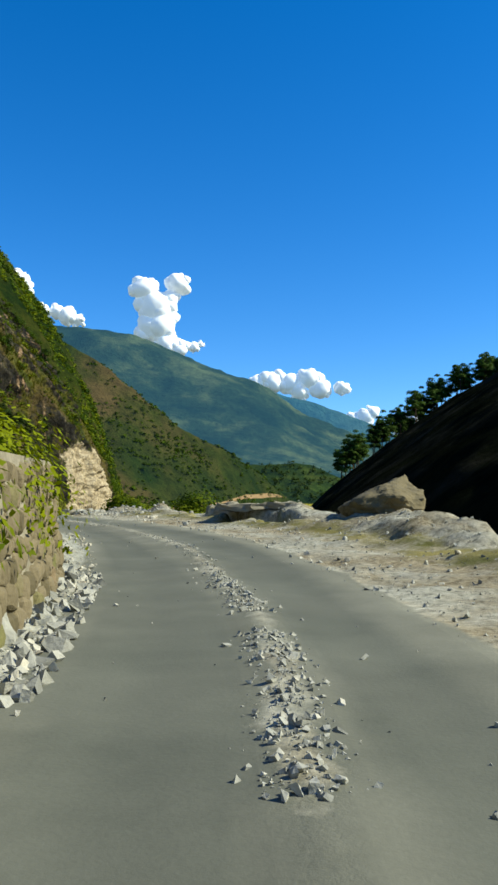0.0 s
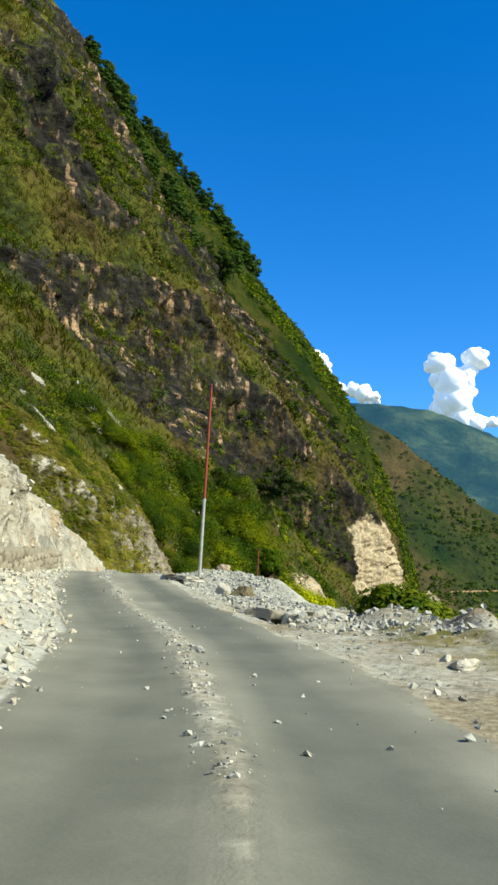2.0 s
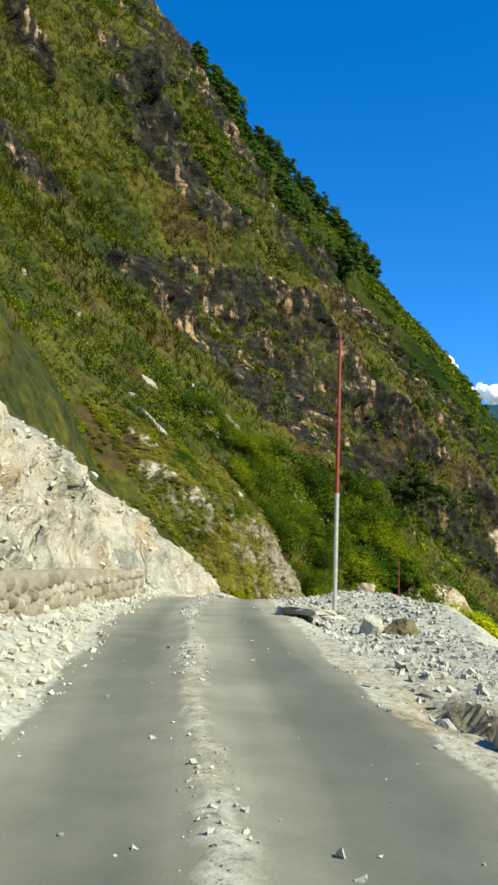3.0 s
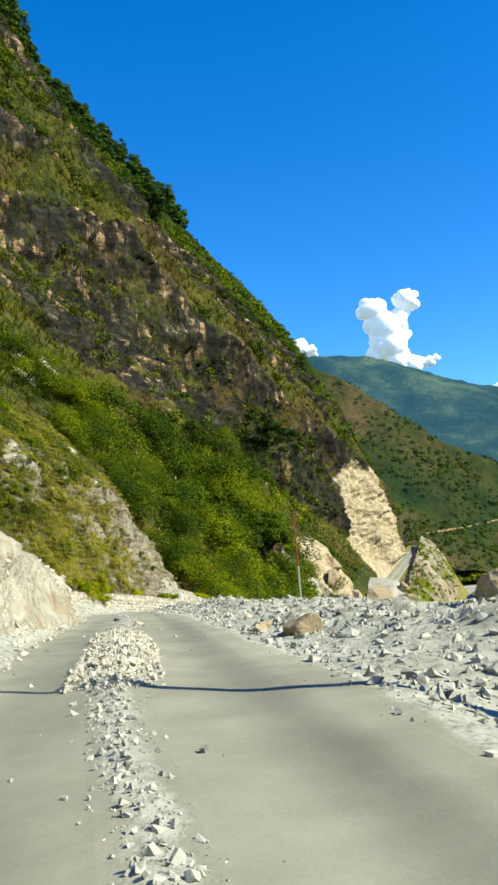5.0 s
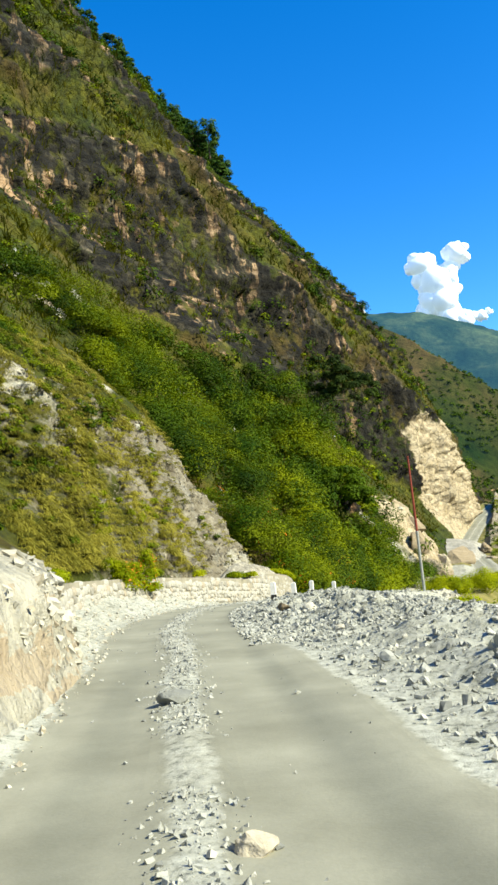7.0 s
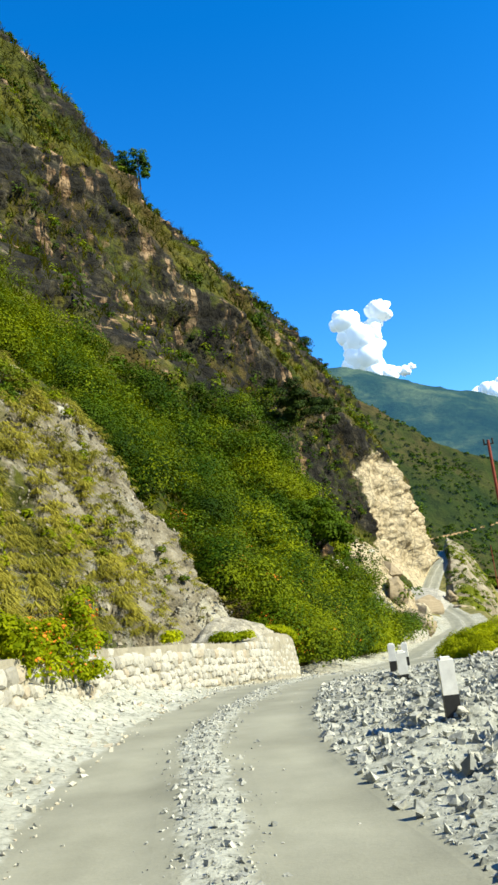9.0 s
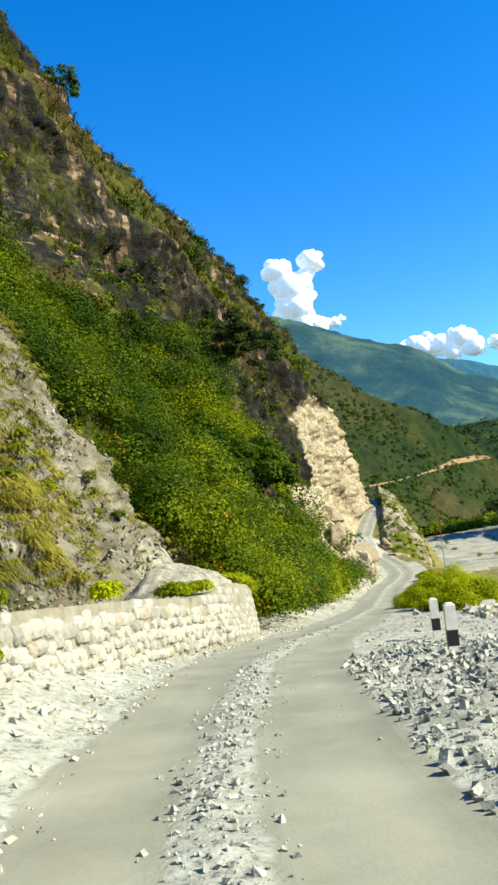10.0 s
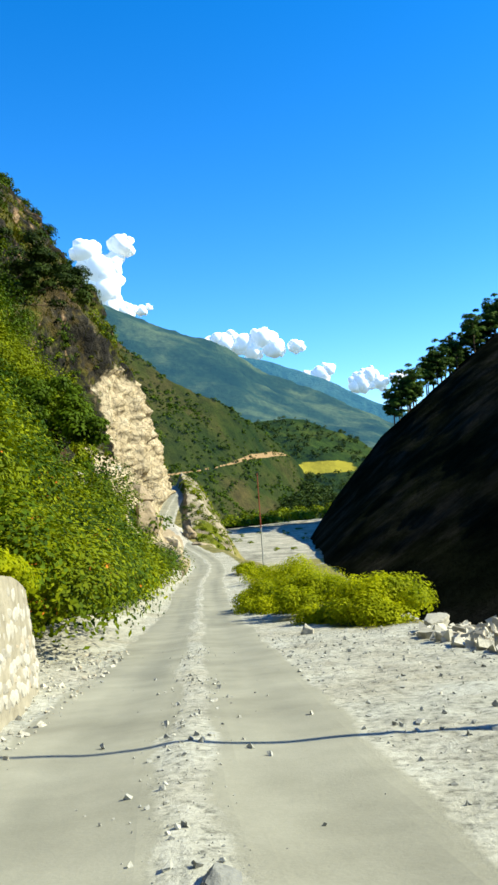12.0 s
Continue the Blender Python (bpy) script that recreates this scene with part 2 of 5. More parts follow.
def hill_material(name, a, b2, c, scale, air=None, patches=None):
    """A hillside far off: woods, scrub and clearings; air is haze, painted as a bluish glow of the surface."""
    m, t, b = material(name, 1.0)
    b.inputs["Specular IOR Level"].default_value = 0.0
    v = coords(t)
    n1 = noise_tex(t, v, scale, 6, 0.6)
    n2 = noise_tex(t, v, scale * 9, 6, 0.7)
    col = ramp(t, n1, (0.35, a), (0.5, b2), (0.68, c))
    col = mix(t, 0.8, col, ramp(t, n2, (0.3, 0.35), (0.65, 1.0)), "MULTIPLY")
    if patches:
        k = calc(t, "ADD", attr(t, "bare"), calc(t, "MULTIPLY", calc(t, "SUBTRACT", noise_tex(t, v, scale * 6, 4, 0.6), 0.5), 0.6))
        col = mix(t, ramp(t, k, (0.42, 0.0), (0.55, 1.0)), col, patches)
    t.links.new(col, b.inputs["Base Color"])
    bump(t, b, n2, 0.6, 1.0 / scale * 0.1)
    # distance haze is imitated by emission from the hillside itself
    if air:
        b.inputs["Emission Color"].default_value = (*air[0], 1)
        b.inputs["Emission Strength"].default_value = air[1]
    return m


MOUNTAIN = mountain_material()
ROAD = road_material()
GREEN_LEAF = leafy("green_leaf", (0.010, 0.030, 0.0005), (0.06, 0.105, 0.001), 0.35, 0.25)
BRIGHT_LEAF = leafy("bright_leaf", (0.018, 0.050, 0.0005), (0.165, 0.20, 0.001), 0.3, 0.25)
OLIVE_GRASS = leafy("olive_grass", (0.11, 0.115, 0.014), (0.36, 0.33, 0.055), 0.6, 0.45)
GREEN_GRASS = leafy("green_grass", (0.024, 0.034, 0.002), (0.13, 0.125, 0.005), 0.12, 0.35)
VERGE_LEAF = leafy("verge_leaf", (0.14, 0.19, 0.002), (0.42, 0.45, 0.008), 0.8, 0.5)
SOIL_STONE = stony("soil_stone", (0.14, 0.12, 0.085), (0.25, 0.228, 0.175), (0.36, 0.335, 0.27))
EARTH_STONE = stony("earthy_stone", (0.09, 0.078, 0.04), (0.14, 0.122, 0.07), (0.19, 0.16, 0.10), 0.5)
FLOWER = leafy("orange_flower", (0.55, 0.13, 0.02), (0.75, 0.26, 0.03), 2.0, 0.3)
DARK_LEAF = leafy("dark_leaf", (0.009, 0.022, 0.002), (0.036, 0.062, 0.006), 0.6, 0.2)
PINE_LEAF = leafy("pine_leaf", (0.016, 0.045, 0.006), (0.075, 0.14, 0.018), 0.4, 0.35)
WHITE_STONE = stony("white_stone", (0.30, 0.288, 0.24), (0.46, 0.448, 0.38), (0.42, 0.365, 0.27))
GREY_STONE = stony("grey_stone", (0.17, 0.178, 0.165), (0.36, 0.368, 0.335), (0.48, 0.47, 0.41))
TAN_STONE = stony("tan_stone", (0.20, 0.155, 0.095), (0.35, 0.29, 0.20), (0.42, 0.37, 0.27))

# ---- plan: the road, its height, and the foot of the mountain ----
ROAD_Y = [-60, 0, 9, 13, 18, 22, 26, 30.5, 36, 41, 47, 55, 63.3, 67.8, 74.4, 79.7, 90, 94.3, 98.4, 107, 114, 120, 134, 150, 165, 180, 200, 220, 235, 250, 270, 290, 310, 340]
ROAD_X = [1, 0.2, 0, -0.3, -1.0, -1.8, -3.0, -4.6, -7.3, -10.4, -14.5, -19.4, -23.6, -25.7, -28.7, -31.2, -36.3, -37.8, -38.8, -40.1, -40.6, -40.5, -40.4, -40.2, -40, -39.7, -38.6, -38, -39.5, -42.5, -46, -45, -43, -42]
RISE_Y = [-60, 3.4, 8.5, 13.9, 19.4, 24.8, 30, 35, 40, 48, 55.7, 61, 69, 77, 83, 91.6, 99.7, 108, 113, 131, 155, 219, 240, 265, 290, 310, 340]
RISE_Z = [-2, 1.3, 1.74, 2.04, 2.4, 2.74, 3.0, 3.3, 3.55, 4.35, 5.05, 5.25, 5.15, 4.95, 4.8, 4.6, 4.2, 3.55, 3.0, 1.0, -1.3, -4.2, -3.4, -1.2, 3.0, 6.5, 9]
FOOT_Y = [-60, 0, 12, 20, 30, 40, 55, 64, 74, 80, 83.5, 87, 93, 100, 110, 130, 165, 200, 230, 260, 285, 300, 345]
FOOT_X = [-6, -4.3, -4.4, -6, -10, -15.5, -23.1, -27.0, -31.0, -33.4, -35.0, -38.8, -42.8, -44.6, -45.3, -45.2, -44.6, -44.6, -45.5, -48, -47, -46, -46]
RIVER_Z = -15.0


def road_x(y):
    return glide(y, ROAD_Y, ROAD_X)


def road_z(y):
    return glide(y, RISE_Y, RISE_Z)


def strip_u(y):
    """The gravel strip between the wheel tracks wanders a little off the road's middle."""
    y = np.asarray(y, float)
    return glide(y, [0, 10, 19, 30, 46, 80, 91, 99, 104, 108, 113, 125], [0, 0.08, 0.12, -0.08, -0.25, -0.25, -0.32, -0.45, -0.3, -0.1, 0.05, 0]) + 0.06 * np.sin(y * 0.7)


def road_stretch(y):
    return np.sqrt(1 + ((road_x(np.asarray(y) + 1) - road_x(np.asarray(y) - 1)) / 2) ** 2)


def shoulder(y):
    return glide(y, [-60, 0, 20, 35, 50, 60, 80, 100, 115, 130, 160, 200, 250, 340], [7, 7, 7, 6, 6.5, 8, 8, 6.5, 7.5, 7, 6, 7, 4, 4])


def ground_z(u, y):
    """Height of the ground u metres to the right of the road's middle."""
    u, y = np.asarray(u, float), np.asarray(y, float)
    p = np.stack([u * 1.0, y, 0 * y], -1).reshape(-1, 3)
    rough = fbm(p * 1.1, 5, 3).reshape(u.shape)
    fine = fbm(p * 4.0, 3, 9).reshape(u.shape)
    z = road_z(y) + 0.012 * rough - 0.025 * np.exp(-((np.abs(u) - 0.95) / 0.35) ** 2)
    strip = np.exp(-((u - strip_u(y)) / (0.2 + 0.09 * smooth(55, 85, y))) ** 2)
    heap = np.exp(-(((u - strip_u(y)) / 0.56) ** 4)) * np.exp(-(((y - 65.4) / 4.2) ** 4))
    z = z + strip * (0.05 + 0.04 * fine) + heap * (0.09 + 0.06 * fine)
    left = smooth(1.7, 4.5, -u)
    z = z + left * (0.55 + 0.25 * rough) * (1 + 0.6 * smooth(28, 36, y) * (1 - smooth(100, 112, y)) - 0.75 * smooth(106, 113, y) * (1 - smooth(126, 134, y)))
    z = z + smooth(1.6, 2.2, np.abs(u)) * (0.05 * rough + 0.05 * fine)
    berm = smooth(60, 68, y) * (1 - smooth(90, 99, y))
    z = z + berm * np.exp(-(((u - 5.0) / 2.1) ** 4)) * (0.04 + 0.28 * rough + 0.12 * fine)
    z = z + (0.14 + 0.25 * rough + 0.12 * fine) * np.exp(-(((u - 3.5) / 2.0) ** 4)) * smooth(86, 90, y) * (1 - smooth(102, 107, y))
    z = z + 0.2 * np.exp(-(((u - 5.6) / 2.0) ** 2) - (((y - 82) / 4.5) ** 2))
    z = z - 0.8 * smooth(1.9, 4.0, u) * smooth(47, 52, y) * (1 - smooth(59.5, 62.5, y))
    z = z + 0.45 * np.exp(-(((u - 5.4) / 1.6) ** 2) - (((y - 64.5) / 2.2) ** 2)) - 0.5 * np.exp(-(((u - 5.5) / 2.5) ** 2) - (((y - 46) / 4.0) ** 2))
    bank = smooth(0, 4, y) * (1 - smooth(44, 52, y))
    z = z + bank * np.exp(-(((u - 6.3) / 1.6) ** 2)) * (0.35 + 0.5 * rough)
    for y0, y1, u0, bend, deep in ((27.5, 37, 5.15, 0.0, 0.55), (40.8, 45.6, 2.8, 0.0, 0.28)):
        k = smooth(y0, y0 + 1.5, y) * (1 - smooth(y1 - 1.5, y1, y))
        w = u - u0 - bend * (y - y0) - 0.18 * np.sin(y * 2.1) - 0.1 * np.sin(y * 5.3)
        z = z + k * deep * (0.5 * smooth(-0.05, 0.08, w) * (1 - smooth(0.5, 1.6, w)) - 0.75 * smooth(-0.6, -0.25, w) * (1 - smooth(-0.05, 0.08, w)))
    edge = shoulder(y) + 1.2 * fbm(np.stack([0 * y, y * 0.3, 0 * y], -1).reshape(-1, 3), 3, 5).reshape(u.shape)
    over = np.maximum(u - edge, 0)
    fall = over * (0.75 + 1.1 * smooth(222, 245, y)) + 0.8 * rough * smooth(0, 3, over)
    floor = RIVER_Z + 0.5 * rough
    return np.maximum(z - fall, np.minimum(floor, z))


def build_ground():
    y = np.concatenate([np.arange(-40, -2, 1.5), np.arange(-2, 132, 0.16), np.arange(132, 235, 0.6), np.arange(235, 345, 1.5)])
    u = np.concatenate([np.arange(-9, -4.5, 0.4), np.arange(-4.5, 8.5, 0.13), np.arange(8.5, 16, 0.5), np.arange(16, 64, 2.0)])
    Y, U = np.meshgrid(y, u, indexing="ij")
    X = road_x(Y) + U * road_stretch(Y)
    Z = ground_z(U, Y)
    p = np.stack([X, Y, Z], -1).reshape(-1, 3)
    n = fbm(p * 0.5, 4, 21).reshape(Y.shape)
    streak = fbm(np.stack([U * 1.7, Y * 0.09, 0 * Y], -1).reshape(-1, 3), 4, 23).reshape(Y.shape)
    dust = 0.02 + 0.24 * smooth(8, 35, Y) + 0.68 * smooth(38, 66, Y) + 0.06 * n + 0.55 * streak + 0.25 * np.exp(-((U / 0.75) ** 2)) + 0.3 * smooth(1.2, 1.8, np.abs(U))
    dust = np.clip(dust - 0.22 * np.exp(-(((np.abs(U) - 0.95) / 0.4) ** 2)) * (1 - 0.5 * smooth(60, 80, Y)), 0, 1)
    earth = smooth(2, 5, Y) * (1 - smooth(42, 52, Y)) * smooth(0, 1, U) + 0.35 * smooth(100, 125, Y)
    earth = np.maximum(earth, 0.7 * (1 - smooth(40, 55, Y)) * np.exp(-((U / 0.8) ** 4)))
    wob = 0.25 * n
    edge_r = 1.75 + wob - 0.1 * smooth(60, 70, Y) - 0.6 * smooth(82, 89, Y) * (1 - smooth(101, 107, Y)) - 0.32 * smooth(101, 107, Y) * (1 - smooth(112, 118, Y))
    gravel = np.maximum(smooth(0, 0.35, U - edge_r), smooth(0, 0.35, -U - 1.75 - wob))
    strip = smooth(0.42, 0.1, np.abs(U - strip_u(Y)) + 0.22 * n + 0.1 - 0.1 * smooth(55, 85, Y))
    gravel = np.maximum(gravel, strip * (0.62 + 0.2 * smooth(50, 66, Y)))
    heap = np.exp(-(((U - strip_u(Y)) / 0.6) ** 4)) * np.exp(-(((Y - 65.4) / 4.4) ** 4))
    gravel = np.maximum(gravel, heap)
    grass = smooth(6, 20, U - shoulder(Y)) * smooth(-13.5, -10, Z) * 0.6
    grass = np.maximum(grass, 0.56 * np.exp(-(((U - 4.4) / 1.3) ** 2)) * smooth(6, 10, Y) * (1 - smooth(40, 46, Y)))
    grass = np.maximum(grass, 0.9 * smooth(228, 240, Y) * smooth(2.0, 2.6, np.abs(U)))
    grass = np.maximum(grass, 0.9 * smooth(128, 134, Y) * smooth(0, 1.5, U - 3.2) * smooth(RIVER_Z + 1, RIVER_Z + 3, Z))
    ob = new("ground", mesh_from("ground", p, grid_faces(len(y), len(u), True), ROAD, dust=dust, gravel=gravel, grass=grass, earth=earth))
    return tagged(ob, "dusty worn asphalt road with gravel strip and rubble shoulders", "road", kind="structure")


build_ground()


# ---- the mountain beside the road ----
def foot_x(y):
    return glide(y, FOOT_Y, FOOT_X)


def ridge_y(z):
    z = np.asarray(z, float)
    return np.interp(z, [-10, 17, 33, 41, 83, 130, 164, 200, 260], [326, 320, 307, 303, 281, 266, 258, 249, 235]) + 24 * np.exp(-(((z - 118) / 30) ** 2))


def cliff_low(y):
    return np.clip(49 - (y - 213) * 0.62, 2, 95)


def cliff_high(y):
    return np.clip(92 - (y - 218) * 0.87, 30, 135)


def bank_top(y):
    """Height of the excavated bank's brow over the road."""
    return np.interp(y, [20, 45, 52, 60, 68, 75, 82, 89, 96], [6.5, 5.2, 4.2, 3.2, 2.5, 2.0, 1.5, 1.6, 2.0])


def rock_low(y):
    return np.minimum(cliff_low(y), np.interp(y, [120, 140, 160, 168, 172, 180, 193, 213, 230], [64, 55, 45, 37, 32, 27, 26, 34, 36]))


def rock_high(y):
    return np.interp(y, [130, 156, 175, 201, 218, 227, 235, 263, 290, 310], [64, 75, 82, 87, 86, 76, 66, 51, 32, 30])


# white rock and scree breaking through the green slope: place along the road, height, reach along and up
BARE_SPOTS = [(101.5, 15.4, 2.6, 1.7), (97.5, 17.2, 3.0, 1.5), (104, 13.4, 2.0, 1.6), (131, 23.4, 3.0, 2.0), (154, 23.4, 2.6, 1.6), (107.7, 25, 2.0, 2.0), (119.5, 34, 2.0, 1.4),
              (145.6, 34.5, 2.5, 2.0), (133, 30, 2.2, 1.6), (118, 18.8, 1.8, 1.2), (99.5, 21, 2.0, 1.4), (131, 33.4, 2.2, 1.1), (177, 7.5, 3.5, 3.6), (181, 3.5, 4.0, 3.5), (163, 18.5, 1.8, 1.2)]


def slope_x(y, z):
    """The mountain's face: x for a place along the road and a height."""
    h = np.maximum(z - road_z(y), 0)
    zf = z - h
    lo = np.maximum(cliff_low(y) - zf, 0.5)
    hi = np.maximum(cliff_high(y) - zf, lo + 1)
    run = np.minimum(h, lo) / 1.3 + np.clip(h - lo, 0, hi - lo) / 5.4 + np.maximum(h - hi, 0) / 1.65
    rib = smooth(94, 101, y) * (1 - smooth(119, 128, y))
    run = run - 0.352 * np.minimum(h, 11.0) * (1 - smooth(11, 30, h)) * rib
    rib_two = smooth(160, 184, y) * (1 - smooth(198, 214, y))
    run = run - 0.27 * np.minimum(h, 32.0) * (1 - smooth(32, 62, h)) * rib_two
    near = 1 - smooth(89, 95, y)
    lean = 0.38 - 0.16 * smooth(52, 62, y) + 0.43 * smooth(84, 90, y)
    run = run - np.minimum(h * lean, 3.2) * near + 0.95 * np.clip(h - bank_top(y), 0, 7) * near
    x = foot_x(y) - run
    x = x + 3.0 * np.exp(-(((y - 195) / 9.5) ** 4)) * (1 - smooth(9, 22, h))
    x = x + (3.4 - 2.2 * smooth(112, 132, z)) * smooth(218, 245, y) * smooth(18, 55, z)
    x = x - 8 * smooth(225, 250, y) * np.exp(-(((z - 118) / 30) ** 2))
    over = np.maximum(y - ridge_y(z), 0)
    return x - 2.2 * over


def face_masks(y, z, n):
    h = z - road_z(y)
    rock = smooth(-4, 3, z - rock_low(y)) * (1 - smooth(-4, 5, z - rock_high(y))) * smooth(120, 150, y)
    band = fbm(np.stack([(z + 0.87 * y) / 11.0, y / 45.0, 0 * y], -1).reshape(-1, 3), 4, 44).reshape(y.shape)
    patch = smooth(-0.1, 0.2, band + 0.4 * n) * smooth(4, 12, z - rock_high(y)) * 0.8
    patch = np.maximum(patch, smooth(0.22, 0.5, n) * 0.65 * smooth(8, 20, h))
    rock = np.maximum(rock * (0.72 + 0.5 * n), patch)
    pale = smooth(269, 277, y - 0.1 * (z - 20)) * (1 - smooth(28, 37, z + 1.5 * np.sin(y * 0.6))) * (1 - smooth(298, 308, y))
    white = (1 - smooth(94, 97, y)) * (1 - smooth(-0.2, 1.6, h - bank_top(y))) * smooth(20, 34, y)
    pale = np.maximum(pale, 0.85 * np.exp(-(((y - 194 + (z - 2) * 0.3) / 10) ** 4)) * (1 - smooth(8, 14, z)))
    soil = smooth(93, 96, y) * (1 - smooth(121, 127, y)) * (1 - smooth(11, 17, h)) * (0.45 + 0.3 * smooth(106, 113, y))
    white = np.maximum(white, 0.8 * smooth(115, 119, y) * (1 - smooth(124, 128, y)) * (1 - smooth(3.0, 5.0, h)))
    for ys, zs, ry, rz in BARE_SPOTS:
        white = np.maximum(white, 0.78 * np.exp(-(((y - ys + 0.5 * (z - zs)) / ry) ** 2) - (((z - zs) / rz) ** 2)))
    rock = np.maximum(rock, np.exp(-(((y - 171) / 4.5) ** 2) - (((z - 10.5) / 2.6) ** 2)))
    return rock, pale, white, soil


def face(Y, H):
    """Places on the mountain's face, with its rock, pale, white and soil cover."""
    Z = H + road_z(Y)
    X = slope_x(Y, Z)
    p = np.stack([X, Y, Z], -1).reshape(-1, 3)
    n = fbm(p / 22.0, 5, 40).reshape(Y.shape)
    rock, pale, white, soil = face_masks(Y, Z, n)
    crag = fbm(p * np.array([0.16, 0.16, 0.07]), 5, 50, True).reshape(Y.shape)
    rough = fbm(p * 0.35, 5, 60).reshape(Y.shape)
    fine = fbm(p * 1.3, 4, 70).reshape(Y.shape)
    ledge = fbm(p * np.array([0.05, 0.05, 0.22]), 4, 75, True).reshape(Y.shape)
    column = fbm(p * np.array([0.3, 0.3, 0.035]), 4, 78, True).reshape(Y.shape)
    pocket = smooth(0.25, 0.6, vnoise(p * np.array([0.1, 0.1, 0.13]), 77)).reshape(Y.shape)
    far = smooth(20, 70, H)
    block = vnoise(np.floor(p * np.array([1.1, 0.9, 1.5]) + 0.6 * vnoise(p * 0.8, 95)[:, None]) * 0.73, 96).reshape(Y.shape)
    X = X + (0.5 + 2.2 * far) * 1.8 * n * smooth(0, 6, H)
    X = X + smooth(0, 3, H) * (np.clip(rock, 0, 1) * (2.4 * crag + 1.3 * ledge + 2.0 * column + 0.9 * rough + 0.7 * fine + 0.5 * block - 2.6 * pocket) + np.clip(pale, 0, 1) * (0.5 * crag + 0.3 * rough + 0.2 * block + 0.7 * column + 0.3 * fine) + np.clip(white, 0, 1) * (0.7 * crag + 0.8 * rough + 0.4 * fine + 0.5 * block) + np.clip(soil, 0, 1) * (0.9 * crag + 0.6 * rough + 0.7 * fine + 0.35 * block) + 0.45 * rough + 0.18 * fine)
    Yd = Y + smooth(0, 3, H) * (0.8 * fbm(p[:, [1, 2, 0]] * 0.2, 4, 80).reshape(Y.shape)) * (0.3 + far)
    Z = Z + smooth(0, 3, H) * 0.4 * fbm(p * 0.5, 3, 90).reshape(Y.shape)
    return np.stack([X, Yd, Z], -1), rock, pale, white, soil


def build_mountain():
    y = np.concatenate([np.arange(-70, 36, 1.6), np.arange(36, 132, 0.34), np.arange(132, 352, 0.6)])
    h = np.concatenate([np.arange(-1.5, 24, 0.32), np.arange(24, 120, 0.6), np.arange(120, 150, 1.0), np.arange(150, 260, 2.0)])
    Y, H = np.meshgrid(y, h, indexing="ij")
    v, rock, pale, white, soil = face(Y, H)
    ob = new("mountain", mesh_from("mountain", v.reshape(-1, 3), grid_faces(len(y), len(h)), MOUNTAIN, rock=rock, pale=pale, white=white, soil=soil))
    return tagged(ob, "steep mountainside with dark cliff band and green scrub above road", "mountain", kind="structure")


build_mountain()


# ---- hills across the river and beyond ----
def loft(name, lines, n, m, mat, rough, size, seed, label, category, bare=None):
    """A hillside lofted through a few lines, each from one end of the hill to the other."""
    t = np.linspace(0, 1, n)
    rows = []
    for line in lines:
        a = np.array(line, float)
        s = np.linspace(0, 1, len(a))
        rows.append(np.stack([np.interp(t, s, a[:, k]) for k in range(3)], -1))
    rows = np.stack(rows)
    q = np.linspace(0, len(lines) - 1, m)
    i = np.minimum(q.astype(int), len(lines) - 2)
    f = (q - i)[:, None, None]
    g = rows[i] * (1 - f) + rows[i + 1] * f
    p = g.reshape(-1, 3)
    d = fbm(p / size, 6, seed)[:, None] * rough
    r = fbm(p / size * 1.7, 5, seed + 9, True)[:, None] * rough * 0.5
    p = p + d * np.array([0.5, -0.4, 0.7]) + r * np.array([0.2, -0.3, 0.5])
    extra = {"bare": bare(p)} if bare else {}
    ob = new(name, mesh_from(name, p, grid_faces(m, n), mat, **extra))
    return tagged(ob, label, category, kind="structure")


# the sunless side's shade is put into these near-black woods and rock colours
SHADE_HILL = hill_material("wooded_rock_in_shade", (0.004, 0.006, 0.003), (0.009, 0.011, 0.006), (0.026, 0.025, 0.019), 0.05)
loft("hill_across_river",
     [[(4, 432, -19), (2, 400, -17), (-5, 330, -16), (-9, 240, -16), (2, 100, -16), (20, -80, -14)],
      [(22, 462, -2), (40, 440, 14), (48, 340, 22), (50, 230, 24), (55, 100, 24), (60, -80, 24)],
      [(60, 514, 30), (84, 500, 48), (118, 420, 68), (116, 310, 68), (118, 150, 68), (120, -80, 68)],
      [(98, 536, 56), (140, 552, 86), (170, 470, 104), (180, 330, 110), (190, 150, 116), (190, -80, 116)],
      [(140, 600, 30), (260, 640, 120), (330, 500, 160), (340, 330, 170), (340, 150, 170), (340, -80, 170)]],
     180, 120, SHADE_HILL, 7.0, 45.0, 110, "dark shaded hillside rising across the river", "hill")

def track_cut(p):
    """A dirt track cut along the spur, widening into a bare bank."""
    zt = np.interp(p[:, 0], [-120, -34, -9, 9, 39, 60], [12, 22, 27, 32, 36, 34])
    wide = np.interp(p[:, 0], [-40, -12, 8, 30, 45], [0.5, 0.6, 2.2, 2.6, 0.5])
    return np.exp(-(((p[:, 2] - zt - wide * 0.5) / wide) ** 2)) * (p[:, 0] > -60)


def crop_field(p):
    one = np.exp(-(((p[:, 0] - 86) / 30) ** 4) - (((p[:, 2] - 25) / 6.5) ** 4))
    two = np.exp(-(((p[:, 0] + 5) / 22) ** 4) - (((p[:, 2] + 2) / 3.5) ** 4)) * 0.6
    return np.maximum(one, two)


